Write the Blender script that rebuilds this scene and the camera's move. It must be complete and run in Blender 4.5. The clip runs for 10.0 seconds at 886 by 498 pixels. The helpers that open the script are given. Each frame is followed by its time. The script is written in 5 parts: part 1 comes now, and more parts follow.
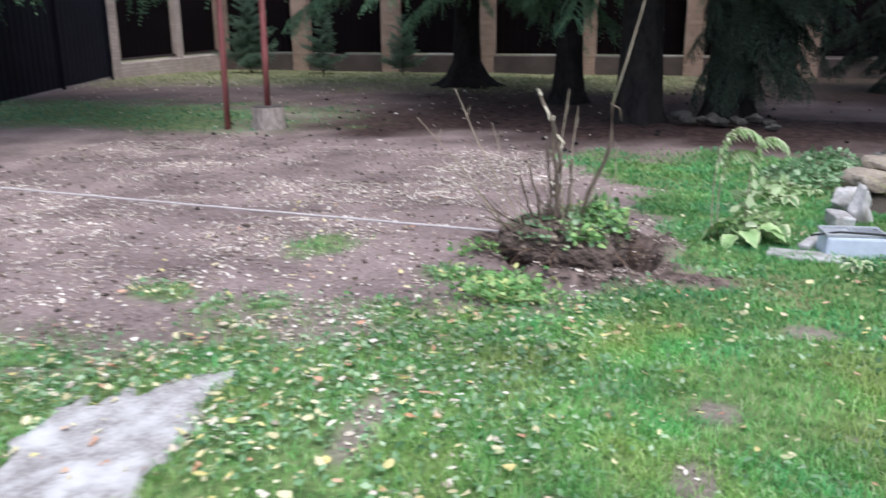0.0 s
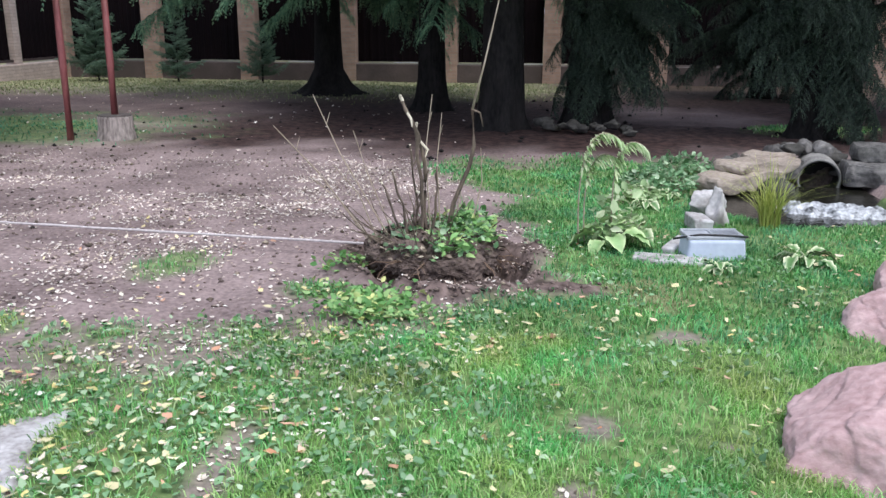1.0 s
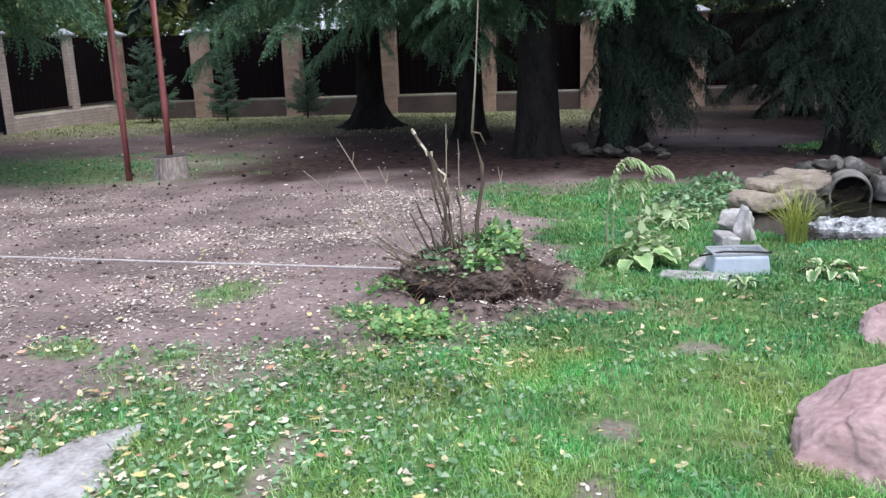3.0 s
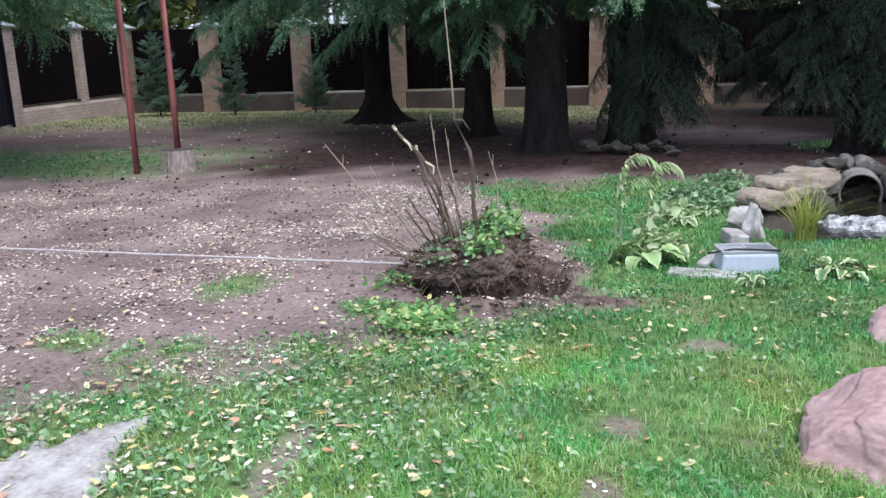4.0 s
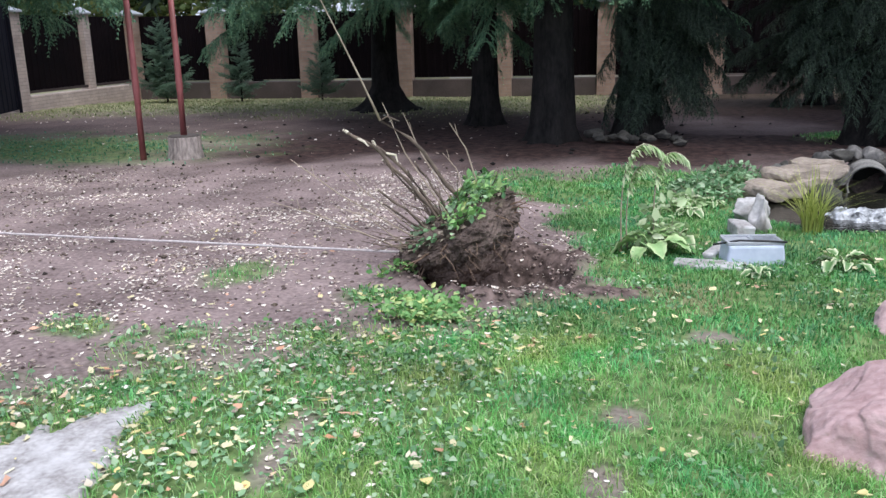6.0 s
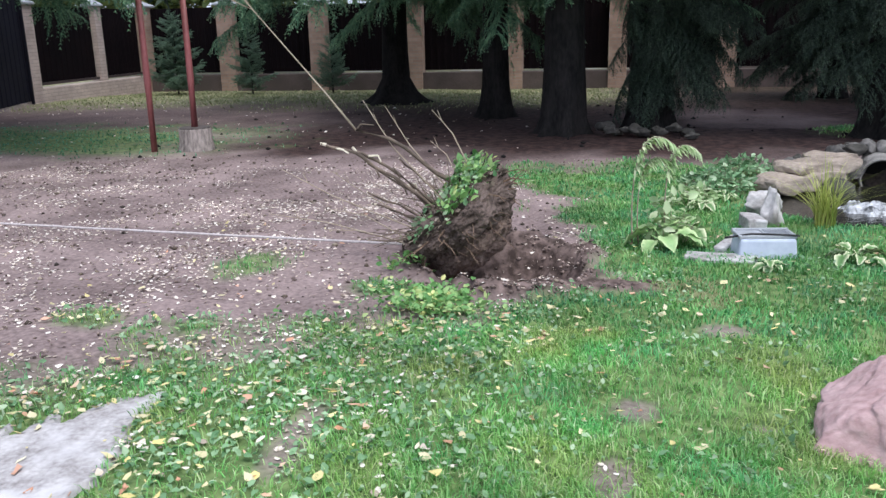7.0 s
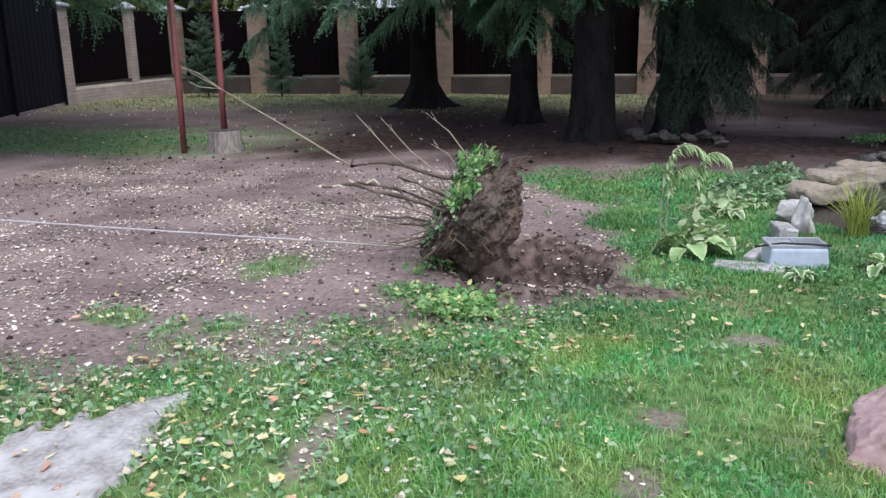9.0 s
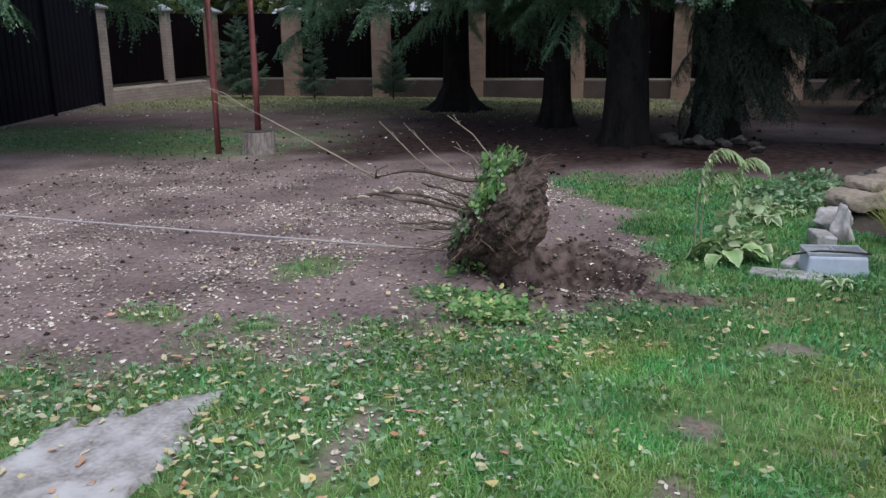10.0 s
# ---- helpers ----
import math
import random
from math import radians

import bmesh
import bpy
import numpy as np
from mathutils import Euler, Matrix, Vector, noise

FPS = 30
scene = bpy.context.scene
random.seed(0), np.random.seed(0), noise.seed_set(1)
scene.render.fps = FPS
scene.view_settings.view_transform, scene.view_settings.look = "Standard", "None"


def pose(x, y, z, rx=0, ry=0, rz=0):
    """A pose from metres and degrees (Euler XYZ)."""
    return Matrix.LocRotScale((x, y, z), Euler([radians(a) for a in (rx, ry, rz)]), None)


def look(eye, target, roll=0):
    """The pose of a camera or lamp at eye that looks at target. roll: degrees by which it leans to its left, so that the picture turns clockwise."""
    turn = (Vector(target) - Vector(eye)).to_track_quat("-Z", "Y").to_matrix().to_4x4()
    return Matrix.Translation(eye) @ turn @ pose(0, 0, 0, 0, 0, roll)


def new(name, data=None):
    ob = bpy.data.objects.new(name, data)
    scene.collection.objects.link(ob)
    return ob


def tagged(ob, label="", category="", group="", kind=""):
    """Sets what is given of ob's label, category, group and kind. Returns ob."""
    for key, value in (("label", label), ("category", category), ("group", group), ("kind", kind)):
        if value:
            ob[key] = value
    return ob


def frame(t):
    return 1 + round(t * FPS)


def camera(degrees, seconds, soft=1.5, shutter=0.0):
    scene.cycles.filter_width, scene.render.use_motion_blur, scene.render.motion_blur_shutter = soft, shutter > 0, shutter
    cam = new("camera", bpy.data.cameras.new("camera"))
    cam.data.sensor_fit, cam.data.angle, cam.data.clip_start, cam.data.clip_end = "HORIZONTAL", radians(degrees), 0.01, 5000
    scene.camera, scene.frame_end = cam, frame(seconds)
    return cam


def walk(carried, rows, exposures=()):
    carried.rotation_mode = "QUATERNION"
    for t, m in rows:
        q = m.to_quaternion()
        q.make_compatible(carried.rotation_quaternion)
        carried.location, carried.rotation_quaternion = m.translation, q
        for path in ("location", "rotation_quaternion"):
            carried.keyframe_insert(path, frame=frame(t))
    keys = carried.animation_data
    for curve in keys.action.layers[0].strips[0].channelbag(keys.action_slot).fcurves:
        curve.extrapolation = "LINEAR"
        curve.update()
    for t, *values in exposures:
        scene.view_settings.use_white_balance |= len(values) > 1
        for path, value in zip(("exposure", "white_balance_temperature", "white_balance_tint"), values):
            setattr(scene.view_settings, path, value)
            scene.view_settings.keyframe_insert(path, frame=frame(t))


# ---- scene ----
cam = camera(55.46, 10.0, soft=1.45, shutter=0.3)
CAMERA_ROWS = [
    (0, pose(-0.074, 0.077, 1.481, 74.03, 0.36, 15.58)),
    (0.1, pose(-0.061, 0.204, 1.445, 73.56, -0.06, 13.91)),
    (0.2, pose(-0.078, 0.277, 1.442, 73.16, -0.52, 12.24)),
    (0.3, pose(-0.089, 0.316, 1.447, 72.98, -0.91, 10.77)),
    (0.5, pose(-0.136, 0.390, 1.427, 73.34, -1.18, 8.06)),
    (0.7, pose(-0.103, 0.327, 1.448, 73.64, -1.19, 7.27)),
    (1, pose(-0.102, 0.296, 1.445, 74.60, -0.34, 6.55)),
    (1.5, pose(-0.048, 0.130, 1.479, 75.75, 0.98, 7.27)),
    (2, pose(-0.005, 0.024, 1.500, 76.40, 1.82, 8.28)),
    (2.5, pose(0.008, -0.012, 1.506, 76.56, 2.10, 8.90)),
    (4, pose(0.001, 0.001, 1.500, 76.23, 1.68, 9.78)),
    (4.5, pose(0.000, 0.000, 1.500, 76.12, 1.49, 9.97)),
    (5, pose(0.002, 0.001, 1.499, 76.00, 1.37, 9.99)),
    (6.5, pose(0.008, 0.014, 1.491, 75.24, 1.26, 10.61)),
    (7, pose(0.006, 0.016, 1.488, 75.05, 1.25, 11.01)),
    (7.5, pose(0.006, 0.020, 1.487, 74.98, 1.25, 11.37)),
    (8, pose(0.005, 0.022, 1.487, 75.02, 1.17, 11.74)),
    (8.5, pose(-0.001, 0.022, 1.486, 75.17, 1.00, 12.19)),
    (9, pose(-0.005, 0.021, 1.488, 75.38, 0.87, 12.87)),
    (9.5, pose(-0.014, 0.018, 1.489, 75.60, 0.73, 13.91)),
    (10, pose(-0.025, 0.030, 1.483, 75.63, 0.63, 14.99)),
]
EXPOSURES = [(0, 0.0), (8.0, 0.0), (9.0, -0.22), (9.5, -0.5), (10.0, -0.8)]
walk(cam, CAMERA_ROWS, EXPOSURES)

# ---- light: an overcast autumn afternoon ----
SUN_UP, SUN_TURN = 66, 140
world = bpy.data.worlds.new("overcast_sky")
scene.world = world
world.use_nodes = True
wn = world.node_tree.nodes
sky = wn.new("ShaderNodeTexSky")
sky.sky_type, sky.sun_disc = "NISHITA", False
sky.sun_elevation, sky.sun_rotation = radians(SUN_UP), radians(SUN_TURN)
sky.air_density, sky.dust_density, sky.ozone_density = 1.0, 4.0, 1.0
pale = wn.new("ShaderNodeMixRGB")
pale.inputs["Fac"].default_value = 0.62
pale.inputs["Color2"].default_value = (6.8, 7.5, 9.7, 1)
world.node_tree.links.new(sky.outputs["Color"], pale.inputs["Color1"])
world.node_tree.links.new(pale.outputs["Color"], wn["Background"].inputs["Color"])
wn["Background"].inputs["Strength"].default_value = 0.165
sun = new("sun", bpy.data.lights.new("sun", "SUN"))
sun.data.energy, sun.data.angle, sun.data.color = 2.7, radians(35), (0.97, 0.985, 1.0)
sun_way = Vector((math.sin(radians(SUN_TURN)) * math.cos(radians(SUN_UP)), math.cos(radians(SUN_TURN)) * math.cos(radians(SUN_UP)), math.sin(radians(SUN_UP))))
sun.matrix_world = look(sun_way * 50, (0, 0, 0))


# ---- materials ----
def surface(name, dark, light, scale=8.0, rough=0.8, bump=0.3, fine=60.0, metallic=0.0, third=None, stretch=(1, 1, 1), per_piece=0.0, height=0.01, gloss=0.5):
    """A procedural surface: two colours mixed by coarse and fine noise, a third in blotches, and a bump."""
    m = bpy.data.materials.new(name)
    m.use_nodes = True
    nt = m.node_tree
    b = nt.nodes["Principled BSDF"]
    b.inputs["Roughness"].default_value, b.inputs["Metallic"].default_value = rough, metallic
    b.inputs["Specular IOR Level"].default_value = gloss
    co = nt.nodes.new("ShaderNodeTexCoord")
    mp = nt.nodes.new("ShaderNodeMapping")
    mp.inputs["Scale"].default_value = stretch
    nt.links.new(co.outputs["Object"], mp.inputs["Vector"])
    big, small = nt.nodes.new("ShaderNodeTexNoise"), nt.nodes.new("ShaderNodeTexNoise")
    for n, s in ((big, scale), (small, fine)):
        n.inputs["Scale"].default_value, n.inputs["Detail"].default_value = s, 6.0
        nt.links.new(mp.outputs["Vector"], n.inputs["Vector"])
    mean = nt.nodes.new("ShaderNodeMix")
    mean.inputs["Factor"].default_value = 0.45
    nt.links.new(big.outputs["Fac"], mean.inputs["A"])
    nt.links.new(small.outputs["Fac"], mean.inputs["B"])
    ramp = nt.nodes.new("ShaderNodeValToRGB")
    ramp.color_ramp.elements[0].position, ramp.color_ramp.elements[1].position = 0.36, 0.64
    ramp.color_ramp.elements[0].color, ramp.color_ramp.elements[1].color = (*dark, 1), (*light, 1)
    nt.links.new(mean.outputs["Result"], ramp.inputs["Fac"])
    out = ramp.outputs["Color"]
    if third:
        blot = nt.nodes.new("ShaderNodeTexNoise")
        blot.inputs["Scale"].default_value, blot.inputs["Detail"].default_value = scale * 0.45, 4.0
        nt.links.new(co.outputs["Object"], blot.inputs["Vector"])
        cut = nt.nodes.new("ShaderNodeMapRange")
        cut.inputs["From Min"].default_value, cut.inputs["From Max"].default_value = 0.5, 0.66
        nt.links.new(blot.outputs["Fac"], cut.inputs["Value"])
        mix = nt.nodes.new("ShaderNodeMixRGB")
        mix.inputs["Color2"].default_value = (*third, 1)
        nt.links.new(cut.outputs["Result"], mix.inputs["Fac"])
        nt.links.new(out, mix.inputs["Color1"])
        out = mix.outputs["Color"]
    if per_piece:
        inf = nt.nodes.new("ShaderNodeObjectInfo")
        hsv = nt.nodes.new("ShaderNodeHueSaturation")
        vary = nt.nodes.new("ShaderNodeMapRange")
        vary.inputs["To Min"].default_value, vary.inputs["To Max"].default_value = 1 - per_piece, 1 + per_piece
        nt.links.new(inf.outputs["Random"], vary.inputs["Value"])
        nt.links.new(vary.outputs["Result"], hsv.inputs["Value"])
        nt.links.new(out, hsv.inputs["Color"])
        out = hsv.outputs["Color"]
    nt.links.new(out, b.inputs["Base Color"])
    if bump:
        bp = nt.nodes.new("ShaderNodeBump")
        bp.inputs["Strength"].default_value, bp.inputs["Distance"].default_value = bump, height
        nt.links.new(mean.outputs["Result"], bp.inputs["Height"])
        nt.links.new(bp.outputs["Normal"], b.inputs["Normal"])
    return m


def island_colours(name, stops, rough=0.6, glow=0.0, hues=0.0):
    """A colour for every island of a joined mesh, out of a ramp of (position, colour); glow: light let through the blade."""
    m = bpy.data.materials.new(name)
    m.use_nodes = True
    nt = m.node_tree
    b = nt.nodes["Principled BSDF"]
    b.inputs["Roughness"].default_value = rough
    geo = nt.nodes.new("ShaderNodeNewGeometry")
    ramp = nt.nodes.new("ShaderNodeValToRGB")
    els = ramp.color_ramp.elements
    while len(els) < len(stops):
        els.new(0.5)
    for e, (p, c) in zip(els, stops):
        e.position, e.color = p, (*c, 1)
    nt.links.new(geo.outputs["Random Per Island"], ramp.inputs["Fac"])
    nz = nt.nodes.new("ShaderNodeTexNoise")
    nz.inputs["Scale"].default_value = 1.3
    co = nt.nodes.new("ShaderNodeTexCoord")
    nt.links.new(co.outputs["Object"], nz.inputs["Vector"])
    hsv = nt.nodes.new("ShaderNodeHueSaturation")
    mr = nt.nodes.new("ShaderNodeMapRange")
    mr.inputs["From Min"].default_value, mr.inputs["From Max"].default_value = 0.3, 0.7
    mr.inputs["To Min"].default_value, mr.inputs["To Max"].default_value = 0.7, 1.3
    nt.links.new(nz.outputs["Fac"], mr.inputs["Value"])
    nt.links.new(mr.outputs["Result"], hsv.inputs["Value"])
    nt.links.new(ramp.outputs["Color"], hsv.inputs["Color"])
    drift, hue = nt.nodes.new("ShaderNodeTexNoise"), nt.nodes.new("ShaderNodeMapRange")
    drift.inputs["Scale"].default_value, drift.inputs["Detail"].default_value = 2.1, 3.0
    hue.inputs["From Min"].default_value, hue.inputs["From Max"].default_value = 0.32, 0.68
    hue.inputs["To Min"].default_value, hue.inputs["To Max"].default_value = 0.5 - hues, 0.5 + hues
    nt.links.new(co.outputs["Object"], drift.inputs["Vector"])
    nt.links.new(drift.outputs["Fac"], hue.inputs["Value"])
    nt.links.new(hue.outputs["Result"], hsv.inputs["Hue"])
    nt.links.new(hsv.outputs["Color"], b.inputs["Base Color"])
    if glow:
        tr = nt.nodes.new("ShaderNodeBsdfTranslucent")
        mx = nt.nodes.new("ShaderNodeMixShader")
        mx.inputs["Fac"].default_value = glow
        nt.links.new(hsv.outputs["Color"], tr.inputs["Color"])
        nt.links.new(b.outputs["BSDF"], mx.inputs[1])
        nt.links.new(tr.outputs["BSDF"], mx.inputs[2])
        nt.links.new(mx.outputs["Shader"], nt.nodes["Material Output"].inputs["Surface"])
    return m


def ground_surface():
    """Bare earth, lawn soil and needle litter, mixed by where each lies in the garden."""
    m = surface("garden_ground", (0.125, 0.093, 0.09), (0.35, 0.272, 0.262), 1.3, 0.95, 0.9, 34.0, height=0.02, gloss=0.2)
    nt = m.node_tree
    b = nt.nodes["Principled BSDF"]
    out = b.inputs["Base Color"].links[0].from_socket
    co = [n for n in nt.nodes if n.type == "TEX_COORD"][0]
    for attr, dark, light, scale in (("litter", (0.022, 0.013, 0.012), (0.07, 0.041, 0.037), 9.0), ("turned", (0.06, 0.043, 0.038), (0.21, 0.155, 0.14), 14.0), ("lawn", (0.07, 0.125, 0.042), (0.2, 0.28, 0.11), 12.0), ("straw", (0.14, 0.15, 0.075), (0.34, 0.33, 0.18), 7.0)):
        nz = nt.nodes.new("ShaderNodeTexNoise")
        nz.inputs["Scale"].default_value, nz.inputs["Detail"].default_value = scale, 8.0
        nt.links.new(co.outputs["Object"], nz.inputs["Vector"])
        ramp = nt.nodes.new("ShaderNodeValToRGB")
        ramp.color_ramp.elements[0].position, ramp.color_ramp.elements[1].position = 0.38, 0.64
        ramp.color_ramp.elements[0].color, ramp.color_ramp.elements[1].color = (*dark, 1), (*light, 1)
        nt.links.new(nz.outputs["Fac"], ramp.inputs["Fac"])
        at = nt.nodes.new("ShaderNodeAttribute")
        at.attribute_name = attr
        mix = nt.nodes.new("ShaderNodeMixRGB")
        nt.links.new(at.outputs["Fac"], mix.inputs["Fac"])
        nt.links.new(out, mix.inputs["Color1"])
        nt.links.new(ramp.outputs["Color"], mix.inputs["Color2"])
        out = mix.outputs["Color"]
    nt.links.new(out, b.inputs["Base Color"])
    return m


def brick_surface(name, dark, light, mortar):
    m = bpy.data.materials.new(name)
    m.use_nodes = True
    nt = m.node_tree
    b = nt.nodes["Principled BSDF"]
    b.inputs["Roughness"].default_value = 0.85
    co = nt.nodes.new("ShaderNodeTexCoord")
    sep, add, com = nt.nodes.new("ShaderNodeSeparateXYZ"), nt.nodes.new("ShaderNodeMath"), nt.nodes.new("ShaderNodeCombineXYZ")
    nt.links.new(co.outputs["Object"], sep.inputs[0])
    nt.links.new(sep.outputs["X"], add.inputs[0])
    nt.links.new(sep.outputs["Y"], add.inputs[1])
    nt.links.new(add.outputs[0], com.inputs["X"])
    nt.links.new(sep.outputs["Z"], com.inputs["Y"])
    br = nt.nodes.new("ShaderNodeTexBrick")
    br.inputs["Color1"].default_value, br.inputs["Color2"].default_value, br.inputs["Mortar"].default_value = (*dark, 1), (*light, 1), (*mortar, 1)
    br.inputs["Scale"].default_value = 1.0
    br.inputs["Brick Width"].default_value, br.inputs["Row Height"].default_value, br.inputs["Mortar Size"].default_value = 0.25, 0.077, 0.006
    nt.links.new(com.outputs[0], br.inputs["Vector"])
    nz = nt.nodes.new("ShaderNodeTexNoise")
    nz.inputs["Scale"].default_value, nz.inputs["Detail"].default_value = 3.0, 6.0
    nt.links.new(co.outputs["Object"], nz.inputs["Vector"])
    mix = nt.nodes.new("ShaderNodeMixRGB")
    mix.blend_type, mix.inputs["Fac"].default_value = "OVERLAY", 0.5
    nt.links.new(br.outputs["Color"], mix.inputs["Color1"])
    nt.links.new(nz.outputs["Fac"], mix.inputs["Color2"])
    nt.links.new(mix.outputs["Color"], b.inputs["Base Color"])
    bp = nt.nodes.new("ShaderNodeBump")
    bp.inputs["Strength"].default_value, bp.inputs["Distance"].default_value, bp.invert = 0.6, 0.006, True
    nt.links.new(br.outputs["Fac"], bp.inputs["Height"])
    nt.links.new(bp.outputs["Normal"], b.inputs["Normal"])
    return m


def hosta_surface(name, green, margin):
    """A leaf with a pale margin, by the leaf's own across coordinate."""
    m = surface(name, tuple(v * 0.75 for v in green), green, 20.0, 0.5, 0.2, 90.0)
    nt = m.node_tree
    b = nt.nodes["Principled BSDF"]
    out = b.inputs["Base Color"].links[0].from_socket
    at = nt.nodes.new("ShaderNodeAttribute")
    at.attribute_name = "margin"
    mix = nt.nodes.new("ShaderNodeMixRGB")
    mix.inputs["Color2"].default_value = (*margin, 1)
    nt.links.new(at.outputs["Fac"], mix.inputs["Fac"])
    nt.links.new(out, mix.inputs["Color1"])
    nt.links.new(mix.outputs["Color"], b.inputs["Base Color"])
    return m


def water_surface():
    m = surface("pond_water", (0.012, 0.012, 0.01), (0.03, 0.028, 0.022), 3.0, 0.06, 0.25, 18.0, height=0.03)
    return m


GROUND = ground_surface()
BRICK = brick_surface("buff_brick", (0.31, 0.205, 0.155), (0.39, 0.27, 0.21), (0.3, 0.25, 0.22))
BRICK_PALE = brick_surface("pale_brick", (0.42, 0.335, 0.3), (0.5, 0.405, 0.365), (0.3, 0.265, 0.25))
PLINTH = surface("plinth_render", (0.06, 0.045, 0.042), (0.12, 0.092, 0.085), 2.0, 0.9, 0.4, 40.0, third=(0.075, 0.058, 0.052))
CAP = surface("galvanised_cap", (0.32, 0.33, 0.35), (0.46, 0.48, 0.5), 6.0, 0.45, 0.1, metallic=0.4)
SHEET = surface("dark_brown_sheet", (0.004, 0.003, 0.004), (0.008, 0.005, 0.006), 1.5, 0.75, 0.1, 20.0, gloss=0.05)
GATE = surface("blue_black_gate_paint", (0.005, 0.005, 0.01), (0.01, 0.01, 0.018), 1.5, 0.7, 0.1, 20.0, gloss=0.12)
RAIL = surface("fence_rail_paint", (0.03, 0.02, 0.02), (0.05, 0.035, 0.035), 4.0, 0.6, 0.1)
WHITE_STRIP = surface("pale_strip", (0.4, 0.4, 0.42), (0.6, 0.6, 0.62), 4.0, 0.6, 0.1)
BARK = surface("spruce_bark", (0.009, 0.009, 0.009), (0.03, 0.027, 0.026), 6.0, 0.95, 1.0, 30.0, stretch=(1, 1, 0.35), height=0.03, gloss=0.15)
NEEDLES = island_colours("spruce_needles", [(0.0, (0.06, 0.15, 0.095)), (0.5, (0.12, 0.26, 0.15)), (0.85, (0.22, 0.39, 0.22)), (1.0, (0.34, 0.5, 0.29))], 0.6, 0.25)
# Dark copy of spruce_needles: the boughs' shade is put into the colour.
NEEDLES_SHADED = island_colours("shaded_spruce_needles", [(0.0, (0.01, 0.022, 0.016)), (0.6, (0.02, 0.04, 0.028)), (1.0, (0.085, 0.135, 0.085))], 0.75, 0.12)
NEEDLES_YOUNG = island_colours("young_spruce_needles", [(0.0, (0.06, 0.12, 0.085)), (0.6, (0.11, 0.2, 0.13)), (1.0, (0.22, 0.3, 0.2))], 0.65, 0.25)
GRASS = island_colours("lawn_blades", [(0.0, (0.11, 0.31, 0.08)), (0.4, (0.22, 0.52, 0.14)), (0.8, (0.36, 0.66, 0.23)), (1.0, (0.62, 0.7, 0.42))], 0.5, 0.42, 0.06)
# Deeper copy of the lawn green: the trees' shade is put into the colour.
TREE_SHADE_GRASS = island_colours("tree_shaded_lawn_blades", [(0.0, (0.05, 0.2, 0.06)), (0.45, (0.11, 0.37, 0.11)), (0.85, (0.2, 0.5, 0.16)), (1.0, (0.42, 0.56, 0.28))], 0.5, 0.35, 0.045)
# Bluish, duller copy of lawn_blades with the far lawn's shade in its colour.
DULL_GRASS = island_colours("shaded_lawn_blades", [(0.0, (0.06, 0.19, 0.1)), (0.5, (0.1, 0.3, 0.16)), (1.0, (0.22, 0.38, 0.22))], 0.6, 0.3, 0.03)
DRY_GRASS = island_colours("yellowed_grass", [(0.0, (0.15, 0.2, 0.08)), (0.6, (0.28, 0.31, 0.15)), (1.0, (0.45, 0.42, 0.26))], 0.7, 0.25)
CLOVER = island_colours("weed_leaves", [(0.0, (0.07, 0.2, 0.05)), (0.45, (0.18, 0.38, 0.12)), (0.85, (0.38, 0.53, 0.22)), (1.0, (0.6, 0.6, 0.24))], 0.55, 0.2)
DEEP_WEED = island_colours("dull_weed_leaves", [(0.0, (0.1, 0.23, 0.1)), (0.6, (0.22, 0.39, 0.2)), (1.0, (0.5, 0.62, 0.42))], 0.6, 0.25)
FALLEN = island_colours("fallen_leaf_colours", [(0.0, (0.5, 0.45, 0.26)), (0.3, (0.72, 0.66, 0.42)), (0.55, (0.72, 0.6, 0.24)), (0.7, (0.8, 0.76, 0.62)), (0.85, (0.55, 0.26, 0.14)), (0.93, (0.72, 0.42, 0.3)), (1.0, (0.3, 0.17, 0.1))], 0.6, 0.1)
CHIPS = island_colours("dry_leaf_scraps", [(0.0, (0.08, 0.055, 0.045)), (0.14, (0.32, 0.25, 0.2)), (0.4, (0.55, 0.46, 0.39)), (0.7, (0.76, 0.68, 0.6)), (1.0, (0.86, 0.82, 0.76))], 0.8)
DEAD = island_colours("dead_shrub_leaves", [(0.0, (0.03, 0.022, 0.017)), (0.55, (0.1, 0.075, 0.055)), (0.85, (0.26, 0.21, 0.16)), (1.0, (0.5, 0.44, 0.34))], 0.8)
CLODS = island_colours("earth_crumbs", [(0.0, (0.07, 0.05, 0.043)), (0.6, (0.17, 0.126, 0.11)), (1.0, (0.3, 0.235, 0.21))], 0.95)
SOIL = surface("dug_soil", (0.03, 0.022, 0.018), (0.17, 0.128, 0.112), 9.0, 1.0, 1.0, 55.0, third=(0.17, 0.13, 0.112), height=0.03, gloss=0.15)
SUBSOIL = surface("brown_subsoil", (0.08, 0.055, 0.045), (0.24, 0.175, 0.145), 6.0, 1.0, 0.9, 45.0, third=(0.13, 0.095, 0.08), height=0.03, gloss=0.15)
STEM = surface("cut_shrub_bark", (0.05, 0.038, 0.03), (0.24, 0.18, 0.14), 14.0, 0.85, 0.5, 60.0, stretch=(1, 1, 0.3))
STEM_PALE = surface("pale_peeling_twig", (0.28, 0.22, 0.16), (0.5, 0.42, 0.33), 16.0, 0.8, 0.4)
CUT_WOOD = surface("fresh_cut_wood", (0.62, 0.55, 0.42), (0.8, 0.74, 0.6), 20.0, 0.7, 0.2)
ROOT = surface("fine_root", (0.1, 0.06, 0.04), (0.24, 0.16, 0.11), 20.0, 0.9, 0.3)
ROPE = surface("dirty_white_rope", (0.4, 0.36, 0.36), (0.66, 0.6, 0.6), 30.0, 0.8, 0.5, 200.0)
